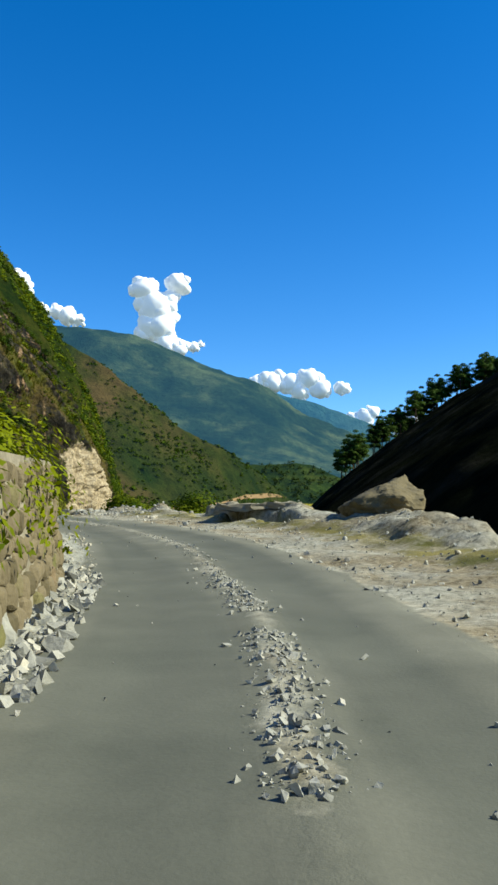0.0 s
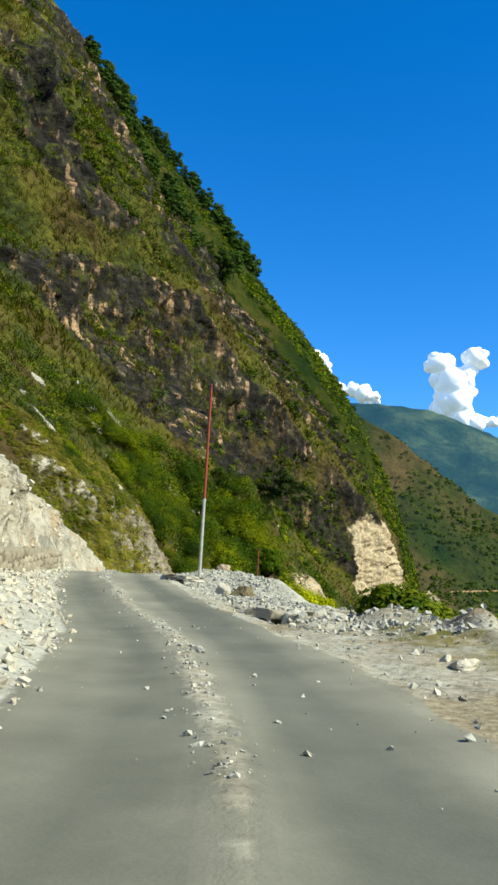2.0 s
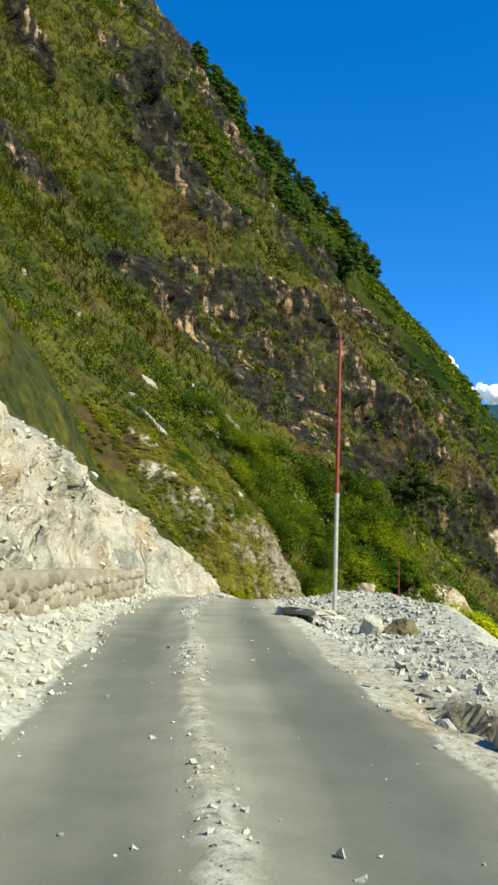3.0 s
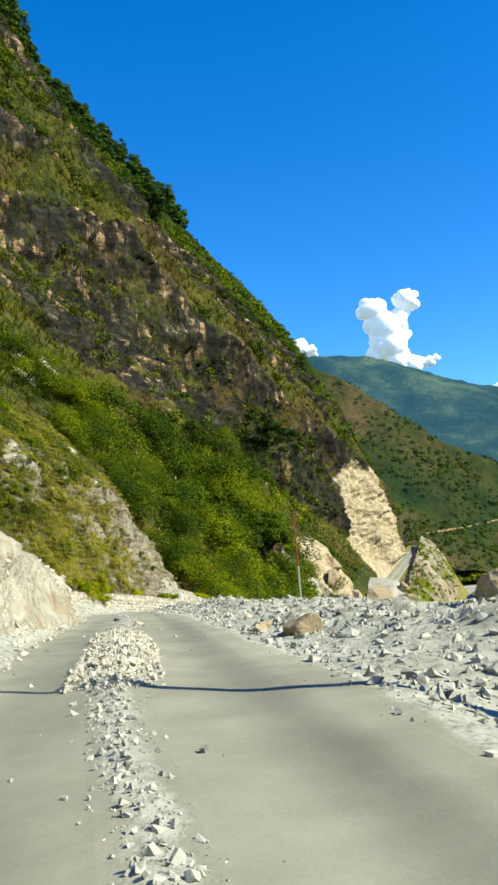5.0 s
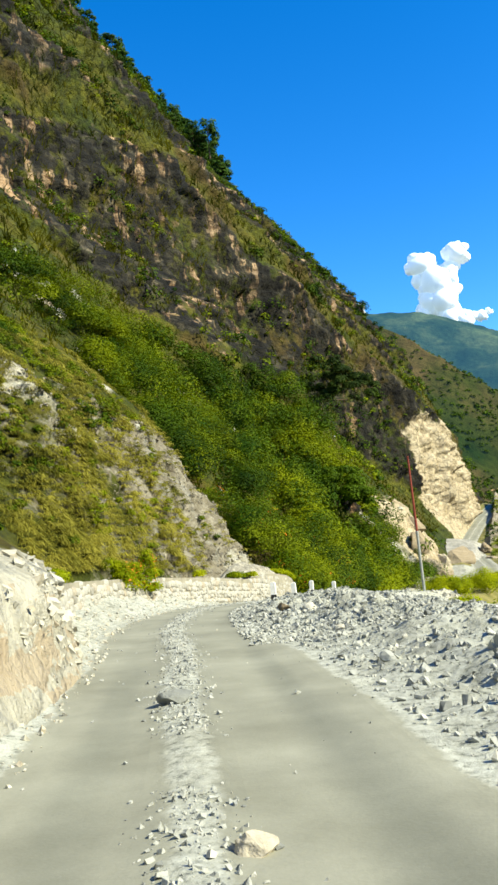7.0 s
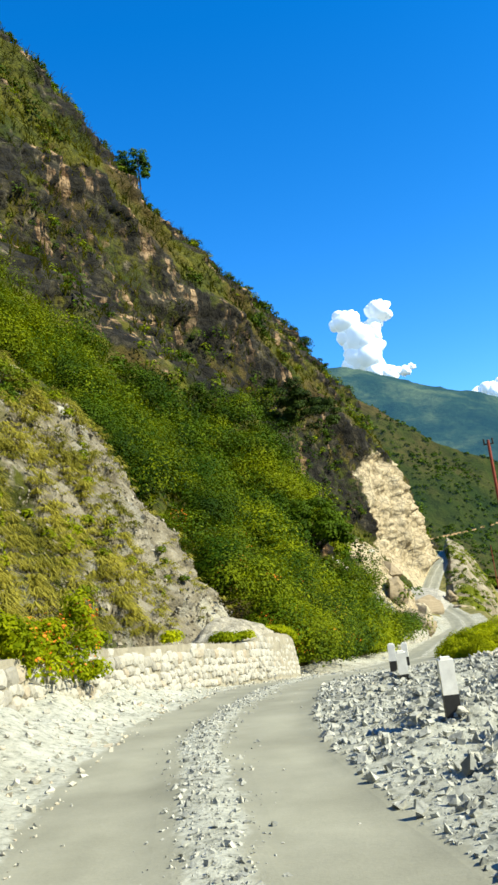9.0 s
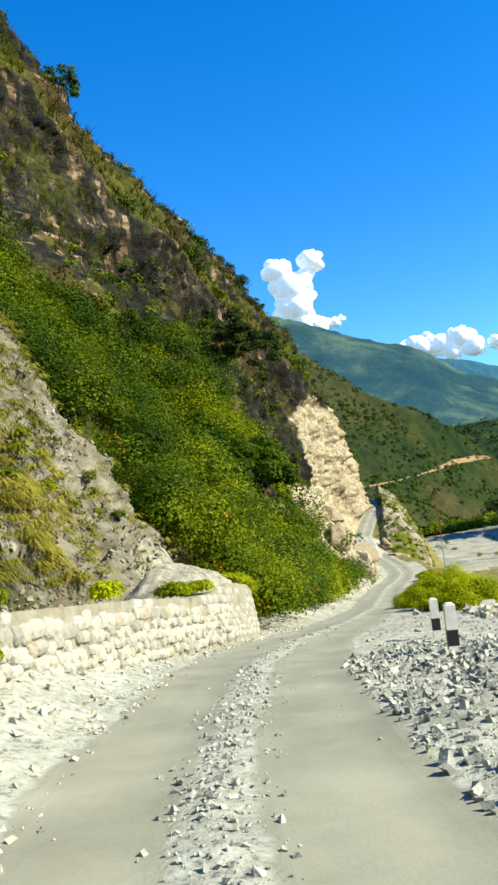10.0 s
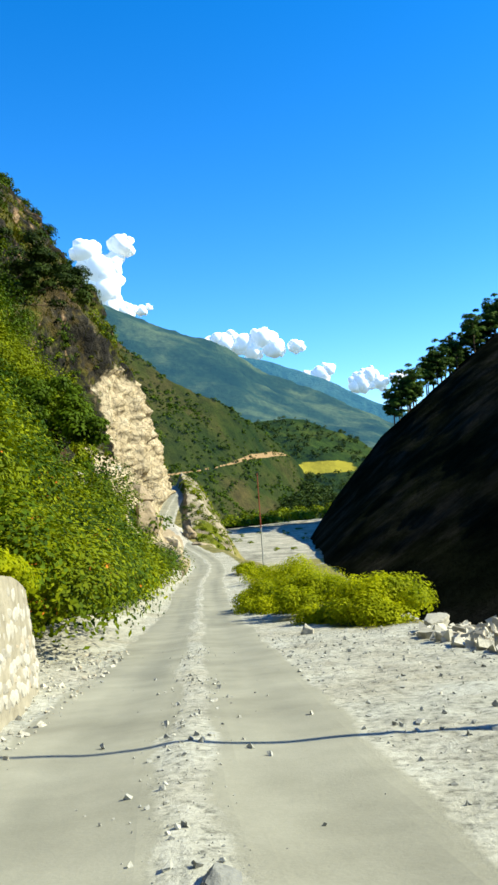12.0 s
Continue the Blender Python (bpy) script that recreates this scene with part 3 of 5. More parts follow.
# the last pair is a very faint blue glow, painted haze
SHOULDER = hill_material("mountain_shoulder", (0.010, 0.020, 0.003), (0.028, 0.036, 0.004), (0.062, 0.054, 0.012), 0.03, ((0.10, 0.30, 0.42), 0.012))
CREST = (-2.7, 24.9, 4.1) + 1.2 * np.array([(-330, 470, 425), (-242, 470, 306), (-190, 470, 237), (-167, 470, 203), (-148, 470, 179), (-128, 470, 155), (-110, 470, 130), (-84, 470, 81), (-72, 470, 45), (-62, 470, 10), (-58, 470, -16)], float) - 1.2 * np.array([-2.7, 24.9, 4.1])
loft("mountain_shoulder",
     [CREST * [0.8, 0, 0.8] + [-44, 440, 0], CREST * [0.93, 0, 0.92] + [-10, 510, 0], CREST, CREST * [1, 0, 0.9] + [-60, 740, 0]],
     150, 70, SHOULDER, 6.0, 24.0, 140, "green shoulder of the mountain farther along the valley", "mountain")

# haze over the spur is a weak blue emission in the material
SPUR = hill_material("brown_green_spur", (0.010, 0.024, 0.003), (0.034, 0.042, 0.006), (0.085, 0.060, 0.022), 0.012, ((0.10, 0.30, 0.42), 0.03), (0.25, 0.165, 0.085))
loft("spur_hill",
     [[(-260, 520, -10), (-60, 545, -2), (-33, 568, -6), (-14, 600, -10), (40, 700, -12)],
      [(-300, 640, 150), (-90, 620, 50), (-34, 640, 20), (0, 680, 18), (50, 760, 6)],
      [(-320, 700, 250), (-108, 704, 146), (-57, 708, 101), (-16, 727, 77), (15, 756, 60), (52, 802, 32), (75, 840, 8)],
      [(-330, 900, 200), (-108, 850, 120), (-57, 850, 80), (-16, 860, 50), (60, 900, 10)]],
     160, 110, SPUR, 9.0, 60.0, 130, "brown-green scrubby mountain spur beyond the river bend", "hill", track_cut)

# weak blue emission here too, as haze painted over the valley
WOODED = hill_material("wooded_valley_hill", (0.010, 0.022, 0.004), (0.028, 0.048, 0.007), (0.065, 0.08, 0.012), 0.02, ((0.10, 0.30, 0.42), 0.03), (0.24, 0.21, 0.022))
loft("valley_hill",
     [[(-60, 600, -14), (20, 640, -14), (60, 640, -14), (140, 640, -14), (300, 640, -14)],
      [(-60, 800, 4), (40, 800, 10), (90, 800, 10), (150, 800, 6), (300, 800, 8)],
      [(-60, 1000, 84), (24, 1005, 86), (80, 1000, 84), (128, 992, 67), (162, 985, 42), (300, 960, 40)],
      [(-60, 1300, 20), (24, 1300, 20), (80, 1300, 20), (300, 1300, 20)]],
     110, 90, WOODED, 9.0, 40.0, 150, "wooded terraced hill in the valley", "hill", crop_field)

# green slopes, with a bluish glow added as painted haze
FAR_GREEN = hill_material("far_green_mountain_haze", (0.007, 0.019, 0.012), (0.018, 0.036, 0.018), (0.075, 0.10, 0.045), 0.007, ((0.06, 0.22, 0.42), 0.175))
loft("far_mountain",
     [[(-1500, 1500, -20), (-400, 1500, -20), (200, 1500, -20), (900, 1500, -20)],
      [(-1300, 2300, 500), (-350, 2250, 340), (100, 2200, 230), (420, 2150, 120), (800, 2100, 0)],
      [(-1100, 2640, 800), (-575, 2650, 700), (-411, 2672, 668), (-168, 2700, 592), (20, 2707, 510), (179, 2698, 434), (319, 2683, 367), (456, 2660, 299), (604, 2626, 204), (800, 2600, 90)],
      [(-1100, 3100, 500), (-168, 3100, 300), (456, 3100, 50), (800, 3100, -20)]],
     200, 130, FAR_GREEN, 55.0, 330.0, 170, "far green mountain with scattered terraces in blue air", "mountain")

# most of the blue is added glow that imitates haze
FAR_BLUE = hill_material("far_mountain_blue_haze", (0.02, 0.05, 0.04), (0.03, 0.07, 0.05), (0.05, 0.09, 0.06), 0.003, ((0.05, 0.25, 0.55), 0.26))
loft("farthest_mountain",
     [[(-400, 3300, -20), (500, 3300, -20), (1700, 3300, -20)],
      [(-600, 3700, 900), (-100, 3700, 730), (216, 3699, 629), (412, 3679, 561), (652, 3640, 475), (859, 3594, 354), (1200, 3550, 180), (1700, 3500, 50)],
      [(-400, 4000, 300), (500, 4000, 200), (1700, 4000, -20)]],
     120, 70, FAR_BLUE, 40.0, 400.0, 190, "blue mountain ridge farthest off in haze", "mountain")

DEBRIS = hill_material("white_debris", (0.17, 0.16, 0.125), (0.34, 0.32, 0.26), (0.46, 0.44, 0.37), 1.6)
PLAIN = hill_material("valley_floor", (0.03, 0.05, 0.012), (0.06, 0.08, 0.02), (0.12, 0.11, 0.04), 0.02)
v = [(-4600, -300, -17.5), (4600, -300, -17.5), (4600, 4700, -17.5), (-4600, 4700, -17.5)]
tagged(new("valley_floor", mesh_from("valley_floor", v, [(0, 1, 2, 3)], PLAIN)), "green valley floor reaching to the horizon", "ground", kind="structure")

RIVER_BED = hill_material("pale_river_bed", (0.24, 0.235, 0.19), (0.36, 0.35, 0.285), (0.50, 0.48, 0.40), 0.12)
loft("river_bed",
     [[(-34, 150, -15.4), (-32, 300, -15.2), (-42, 380, -15), (-58, 470, -14.8), (-46, 545, -14.2), (20, 625, -14.2), (110, 670, -14.4)],
      [(26, 150, -15.4), (20, 300, -15.2), (14, 380, -15), (14, 470, -14.8), (26, 530, -14.6), (60, 575, -14.4), (130, 610, -14.4)]],
     160, 24, RIVER_BED, 0.9, 9.0, 210, "pale stony river bed with shallow water", "river bed")


# ---- plants ----
RNG = np.random.default_rng(7)


def leaf_mesh(name, centres, radii, count, size, mat, squash=0.8, stretch=1.0, lift=0.3, seed=1):
    """Many small leaves in rounded clumps; size and radii are given for each clump."""
    rng = np.random.default_rng(seed)
    c = np.repeat(np.asarray(centres, float), count, 0)
    r = np.repeat(np.asarray(radii, float), count)
    s = np.repeat(np.broadcast_to(np.asarray(size, float), (len(centres),)), count)
    n = len(c)
    d = rng.normal(size=(n, 3))
    d /= np.linalg.norm(d, axis=1, keepdims=True)
    d[:, 2] = np.where(d[:, 2] < -0.35, -d[:, 2], d[:, 2])
    rad = r * (0.45 + 0.6 * rng.random(n) ** 0.6)
    pos = c + d * rad[:, None] * np.array([1, 1, squash])
    nrm = d * 1.1 + rng.normal(size=(n, 3)) * 0.28 + np.array([0, 0, lift])
    nrm /= np.linalg.norm(nrm, axis=1, keepdims=True)
    a = np.cross(nrm, rng.normal(size=(n, 3)))
    a /= np.linalg.norm(a, axis=1, keepdims=True)
    b = np.cross(nrm, a)
    k = (0.6 + 0.8 * rng.random(n)) * s
    a = a * (k * stretch)[:, None]
    b = b * (k * 0.6)[:, None]
    v = np.stack([pos - a, pos - b * 0.9 + a * 0.1, pos + a, pos + b], 1).reshape(-1, 3)
    return mesh_from(name, v, np.arange(n * 4).reshape(-1, 4), mat, True)


def tuft_mesh(name, feet, height, blades, mat, spread=0.35, seed=2, droop=0.0, thin=0.055):
    """Grass tufts: thin bent blades that rise from each foot."""
    rng = np.random.default_rng(seed)
    f = np.repeat(np.asarray(feet, float), blades, 0)
    h = np.repeat(np.broadcast_to(np.asarray(height, float), (len(feet),)), blades) * (0.5 + 0.7 * rng.random(len(f)))
    n = len(f)
    ang = rng.random(n) * 2 * np.pi
    out = np.stack([np.cos(ang), np.sin(ang), 0 * ang], -1)
    side = np.stack([-np.sin(ang), np.cos(ang), 0 * ang], -1) * (h * thin)[:, None]
    root = f + out * (h * 0.12 * rng.random(n))[:, None]
    mid = root + out * (h * spread * 0.45)[:, None] + np.array([0, 0, 1]) * (h * (0.6 - 0.4 * droop))[:, None]
    tip = root + out * (h * spread * 1.5)[:, None] + np.array([0, 0, 1]) * (h * (0.85 - droop))[:, None]
    v = np.stack([root - side, root + side, mid + side, mid - side, mid - side, mid + side, tip + side * 0.2, tip - side * 0.2], 1).reshape(-1, 3)
    return mesh_from(name, v, np.arange(n * 8).reshape(-1, 4), mat, True)


def scatter_face(n, y0, y1, h0, h1, seed):
    rng = np.random.default_rng(seed)
    Y = y0 + (y1 - y0) * rng.random(n)
    H = h0 + (h1 - h0) * rng.random(n) ** 1.15
    pos, rock, pale, white, soil = face(Y, H)
    keep = Y < ridge_y(H + road_z(Y)) + 6
    return pos[keep], Y[keep], H[keep], rock[keep], pale[keep], white[keep], soil[keep], rng.random(keep.sum())


def plant_mountain():
    # scrub over the whole face
    p, Y, H, rock, pale, white, soil, r = scatter_face(27000, 60, 318, 4, 205, 11)
    green = (1 - np.clip(rock * 1.15, 0, 0.93)) * (1 - np.clip(pale, 0, 1)) * (1 - np.clip(white * 1.3, 0, 1)) * (1 - np.clip(soil * 1.3, 0, 0.9))
    clump = fbm(p / 9.0, 3, 33)
    patchy = fbm(p / 28.0, 3, 34)
    keep = (r < green * smooth(-0.2, 0.35, clump + 0.9 * patchy)) & ((Y > 126) | (H > 20))
    p, Y, H, clump = p[keep], Y[keep], H[keep], clump[keep]
    rng = np.random.default_rng(12)
    dark = rng.random(len(p)) < 0.34 + 0.5 * clump
    rad = (0.5 + 1.6 * rng.random(len(p)) ** 2.5)
    near = np.clip((Y - 60) / 130, 0.5, 1)
    ob = new("scrub", leaf_mesh("scrub", p[dark] + [0.3, 0, 0.3], rad[dark] * 1.25, 84, (0.10 + 0.11 * rad[dark]) * near[dark], GREEN_LEAF, 0.9, seed=3))
    tagged(ob, "dark green scrub bushes over the mountainside", "scrub", kind="stuff")
    ob = new("low_shrubs", leaf_mesh("low_shrubs", p[~dark] + [0.2, 0, 0.1], rad[~dark], 62, (0.08 + 0.11 * rad[~dark]) * near[~dark], BRIGHT_LEAF, 0.7, seed=4))
    tagged(ob, "yellow-green low shrubs over the mountainside", "shrubs", kind="stuff")
    # dry grass
    p, Y, H, rock, pale, white, soil, r = scatter_face(30000, 60, 318, 5, 200, 13)
    keep = (Y > 125) | (H > 19)
    keep &= r < (1 - np.clip(rock, 0, 0.9)) * (1 - np.clip(pale, 0, 1)) * (1 - np.clip(white * 1.4, 0, 1)) * (1 - np.clip(soil, 0, 0.85))
    p, H = p[keep], H[keep]
    ob = new("hillside_grass", tuft_mesh("hillside_grass", p, 0.8 + 0.6 * smooth(20, 60, H), 6, GREEN_GRASS, 0.7, seed=5))
    tagged(ob, "yellow-green and straw-coloured grass tufts on the slope", "grass", kind="stuff")
    # lush gully beside the road
    p, Y, H, rock, pale, white, soil, r = scatter_face(2700, 124, 190, 0.2, 32, 15)
    keep = r < (0.9 - 0.3 * smooth(14, 30, H) - 0.45 * smooth(176, 188, Y)) * smooth(-0.2, 0.12, fbm(p / 5.0, 3, 36) + 0.3 * (H < 3)) * (1 - np.clip(pale * 1.6, 0, 1)) * (1 - np.clip(white * 1.5, 0, 1)) * (1 - np.clip(rock, 0, 0.8))
    p, Y, H = p[keep], Y[keep], H[keep]
    rng = np.random.default_rng(16)
    tone = fbm(p / 7.0, 3, 35) + 0.16 * rng.normal(size=len(p)) + 0.03
    rad = 0.5 + 2.1 * rng.random(len(p)) ** 1.8
    for name, sel, mat, sd, lab in (("gully_bushes", tone > 0, BRIGHT_LEAF, 6, "bright green leafy bushes filling the roadside gully"), ("gully_shrubs", tone <= 0, GREEN_LEAF, 7, "deep green leafy shrubs in the roadside gully")):
        c = p + [0.3, 0, 0.2] + (rad * 0.55)[:, None] * np.array([1, -0.2, 0.7])
        for close, large, count, leaf in ((True, False, 330, 0.055), (True, True, 1150, 0.075), (False, False, 130, 0.09), (False, True, 420, 0.12)):
            pick = sel & ((Y < 146) == close) & ((rad > 1.25) == large)
            ob = new(name, leaf_mesh(name, c[pick], rad[pick], count, leaf, mat, 0.9, 1.1, 0.5, seed=sd + 40 * close + 7 * large))
            tagged(ob, lab, "bushes", kind="stuff")
    # bushes standing out along the skyline
    rng = np.random.default_rng(24)
    zr = 58 + 78 * rng.random(150)
    yr = ridge_y(zr) - 7 * rng.random(150) ** 1.5
    q = face(yr, zr - road_z(yr))[0]
    rr = 0.8 + 1.3 * rng.random(150) ** 2
    ob = new("ridge_bushes", leaf_mesh("ridge_bushes", q + [0.3, 0, 0.4], rr, 110, 0.13 + 0.06 * rr, GREEN_LEAF, 0.85, seed=25))
    tagged(ob, "green bushes along the mountain's skyline", "bushes", kind="stuff")
    # orange flowers among the near bushes
    rng = np.random.default_rng(19)
    spot = (Y < 142) & (H < 8)
    q = p[spot] + [0.7, 0, 0.5] + (rad[spot] * 0.9)[:, None] * np.array([1, 0, 0.5])
    q = q[rng.random(len(q)) < 0.6]
    ob = new("gully_flowers", leaf_mesh("gully_flowers", q, 0.4 + 0 * q[:, 0], 10, 0.06, FLOWER, 1.0, seed=20))
    tagged(ob, "small orange flowers scattered among the gully bushes", "flowers", kind="stuff")
    # tufts hanging on the bare rib above the stone wall
    p, Y, H, rock, pale, white, soil, r = scatter_face(11000, 94, 122, 1.9, 20, 17)
    keep = r < smooth(-0.45, 0.15, fbm(p * np.array([0.5, 0.6, 0.28]), 3, 37)) * (1 - 0.93 * smooth(109, 115, Y - 0.25 * H) * (1 - 0.6 * smooth(9, 15, H)))
    ob = new("rib_grass", tuft_mesh("rib_grass", p[keep] + [0.12, 0, 0.05], 0.55, 18, OLIVE_GRASS, 0.5, 8, 1.05, 0.028))
    tagged(ob, "shaggy olive grass tufts hanging on the bare rock rib", "grass", kind="stuff")
    # low shrubs over the back and the brow of the rib
    p, Y, H, rock, pale, white, soil, r = scatter_face(2600, 86, 118, 3.0, 21, 27)
    keep = r < smooth(-0.15, 0.3, fbm(p / 3.0, 3, 28)) * (0.35 + 0.65 * smooth(8, 14, H)) * (1 - 0.85 * smooth(108, 114, Y - 0.25 * H)) * (1 - np.clip(white, 0, 1))
    ob = new("rib_shrubs", leaf_mesh("rib_shrubs", p[keep] + [0.1, 0, 0.1], 0.25 + 0.5 * r[keep], 120, 0.06, BRIGHT_LEAF, 0.8, seed=29))
    tagged(ob, "yellow-green low shrubs on the brow of the rock rib", "shrubs", kind="stuff")
    # plants along the top of the stone wall
    rng = np.random.default_rng(18)
    y = 86 + 37 * rng.random(500)
    y = y[np.abs(fbm(np.stack([y * 0.25, 0 * y, 0 * y], -1), 2, 39)) < 0.11]
    q = np.stack([wall_x(y) - 0.25 - 0.5 * rng.random(len(y)), y, road_z(y) + wall_height(y) + 0.12], -1)
    ob = new("wall_top_plants", leaf_mesh("wall_top_plants", q, 0.15 + 0.22 * rng.random(len(y)), 130, 0.045, VERGE_LEAF, 0.8, seed=9))
    tagged(ob, "bright green weeds growing along the top of the wall", "weeds", kind="stuff")


def wall_height(y):
    y = np.asarray(y, float)
    return 1.45 + 0.5 * smooth(112, 118, y) - 0.4 * smooth(120, 124.5, y)


def wall_x(y):
    return np.interp(y, [83.5, 88, 91, 93, 97, 102, 108, 114, 120, 122, 124], [-35.9, -38.6, -40.4, -41.1, -42.0, -42.6, -42.7, -42.7, -42.8, -43.0, -43.5])


plant_mountain()


def bush(name, y, u, ry, ru, high, count, mat, seed, label, leaf=0.07, stretch=1.3):
    """A roadside bush of several stems; its leaves are one crown."""
    rng = np.random.default_rng(seed)
    z0 = float(ground_z(np.array([u]), np.array([y]))[0])
    x0 = float(road_x(y)) + u * float(road_stretch(y))
    root = thing(name, pose(x0, y, z0 - 0.05), label, "bush")
    n = 26
    a, k = rng.random(n) * 2 * np.pi, np.sqrt(rng.random(n))
    c = np.stack([ru * k * np.cos(a), ry * k * np.sin(a), high * (0.25 + 0.5 * rng.random(n)) * (1.05 - 0.6 * k)], -1)
    r = (0.32 + 0.2 * rng.random(n)) * high
    crown = new("crown", leaf_mesh("crown", c, r, count // n, leaf, mat, 0.9, stretch, seed=seed))
    crown.parent = root
    bm = bmesh.new()
    for i in range(0, n, 2):
        m = look((c[i, 0] * 0.3, c[i, 1] * 0.3, 0), tuple(c[i]))
        length = float(np.linalg.norm(c[i] - np.array([c[i, 0] * 0.3, c[i, 1] * 0.3, 0])))
        bmesh.ops.create_cone(bm, cap_ends=True, segments=5, radius1=0.008, radius2=0.02, depth=length, matrix=m @ Matrix.Translation((0, 0, -length / 2)))
    part("stems", bm, BARK, root)["kind"] = "stuff"
    return root


bark, bt, bb = material("bark", 0.9)
bt.links.new(ramp(bt, noise_tex(bt, coords(bt, (1, 1, 0.3)), 6, 5), (0.3, (0.03, 0.02, 0.012)), (0.7, (0.12, 0.085, 0.055))), bb.inputs["Base Color"])
BARK = bark

for i, (y, u, ry, ru, hi, cnt) in enumerate([(147, 3.6, 4.5, 1.4, 1.6, 18000), (139, 4.6, 4.5, 1.6, 1.8, 22000), (134.0, 6.0, 2.0, 1.5, 1.7, 16000), (158, 6.2, 5, 2.0, 2.9, 16000), (172, 5.0, 6, 1.6, 1.6, 5000)]):
    bush("roadside_bush", y, u, ry, ru, hi, cnt, VERGE_LEAF, 300 + i, "bright yellow-green feathery bush on the roadside verge", 0.05)
for i, (y, u, ry, ru, hi, cnt) in enumerate([(17.0, -3.9, 2.2, 0.6, 1.7, 11000), (20.5, -4.0, 1.8, 0.6, 1.7, 11000), (26.3, -3.25, 1.0, 0.4, 1.9, 14000), (13.2, -3.3, 1.6, 0.5, 2.3, 12000), (9.6, -3.3, 1.5, 0.5, 2.2, 12000)]):
    bush("wall_bush", y, u, ry, ru, hi, cnt, BRIGHT_LEAF, 330 + i, "bright green leafy bush beside the stone wall", 0.042)
for i, (y, u, ry, ru, hi) in enumerate([(66, 9.5, 3.0, 1.6, 2.0), (47.5, 7.6, 1.8, 1.2, 2.0), (46.0, 6.4, 1.0, 0.8, 1.1), (44.0, 8.2, 1.6, 1.2, 2.2), (41.5, 8.8, 1.8, 1.3, 2.6), (38.5, 8.6, 1.5, 1.0, 2.3), (76, 10.4, 3.5, 1.8, 3.0), (84, 10.6, 3.5, 1.8, 3.0), (96, 9.5, 4, 1.8, 1.9), (110, 9.0, 4, 1.5, 1.6), (124, 12.5, 2.5, 1.2, 1.2), (188, 4.5, 6, 1.4, 1.3)]):
    bush("verge_bush", y, u, ry, ru, hi if y < 50 or y > 92 else 0.62 * hi, 5200, BRIGHT_LEAF if y < 50 else VERGE_LEAF, 350 + i, "green bush at the edge of the river bank")


def flowering_bush(x, y, z):
    rng = np.random.default_rng(371)
    root = thing("flowering_bush", pose(x, y, z), "green bush with orange flowers hanging over the stone wall", "bush")
    n = 30
    c = np.stack([0.55 * (rng.random(n) - 0.4), 3.2 * (rng.random(n) - 0.5), 0.15 + 0.75 * rng.random(n)], -1)
    c[:, 2] -= np.where(c[:, 0] > 0.1, 0.6, 0.0)
    new("crown", leaf_mesh("crown", c, 0.3 + 0.15 * rng.random(n), 260, 0.045, VERGE_LEAF, 0.9, 1.2, seed=372)).parent = root
    o = new("flowers", leaf_mesh("flowers", c[::2] + [0.12, 0, 0.1], 0.36 + 0 * c[::2, 0], 22, 0.04, FLOWER, 0.9, seed=373))
    o.parent = root
    o["kind"] = "stuff"
    o["label"] = "orange flower heads"
    bm = bmesh.new()
    for i in range(0, n, 3):
        foot = Vector((-0.1, float(c[i, 1]) * 0.5, -0.05))
        length = (Vector(c[i]) - foot).length
        bmesh.ops.create_cone(bm, cap_ends=True, segments=5, radius1=0.008, radius2=0.018, depth=length, matrix=look(foot, Vector(c[i])) @ Matrix.Translation((0, 0, -length / 2)))
    part("stems", bm, BARK, root)["kind"] = "stuff"


flowering_bush(float(wall_x(98.6)) - 0.25, 98.6, float(road_z(98.6)) + 1.28)


def conifer(name, seed, label):
    """A pine: straight tapered trunk, bare below, short limbs and clumps of needles in uneven layers. One metre of model is one metre."""
    rng = np.random.default_rng(seed)
    root = thing(name, pose(0, 0, 0), label, "tree", "pines on the ridges")
    bm = bmesh.new()
    bmesh.ops.create_cone(bm, cap_ends=True, segments=7, radius1=0.22, radius2=0.05, depth=10, matrix=Matrix.Translation((0, 0, 5)))
    part("trunk", bm, BARK, root)
    c, r = [], []
    for k in range(15):
        z = 3.4 + 6.8 * (k / 14) + 0.3 * rng.normal()
        reach = 2.9 * (1 - ((z - 5.8) / 5.6) ** 2) ** 0.5 if abs(z - 5.8) < 5.5 else 0.3
        for _ in range(2 if k < 11 else 1):
            a = rng.random() * 2 * np.pi
            c.append((np.cos(a) * reach * 0.7, np.sin(a) * reach * 0.7, z))
            r.append(0.85 + 0.6 * rng.random())
    bm = bmesh.new()
    for x, y, z in c[::2]:
        m = look((0, 0, z - 0.5), (x, y, z))
        length = math.dist((0, 0, z - 0.5), (x, y, z))
        bmesh.ops.create_cone(bm, cap_ends=True, segments=4, radius1=0.03, radius2=0.06, depth=length, matrix=m @ Matrix.Translation((0, 0, -length / 2)))
    part("limbs", bm, BARK, root)["kind"] = "stuff"
    crown = new("crown", leaf_mesh("crown", c, r, 90, 0.22, PINE_LEAF, 0.6, 1.5, seed=seed))
    crown.parent = root
    return root


def place_tree(model, p, high, turn, tilt=0.0):
    m = pose(p[0], p[1], p[2], tilt, 0, turn)
    s = high / 10.5
    t = copy_thing(model, m)
    t.matrix_basis = m @ Matrix.Diagonal((s, s, s, 1))
    return t


PINES = [conifer("pine_tree", 400 + k, "dark green pine with bare trunk on the ridge") for k in range(3)]
rng = np.random.default_rng(21)
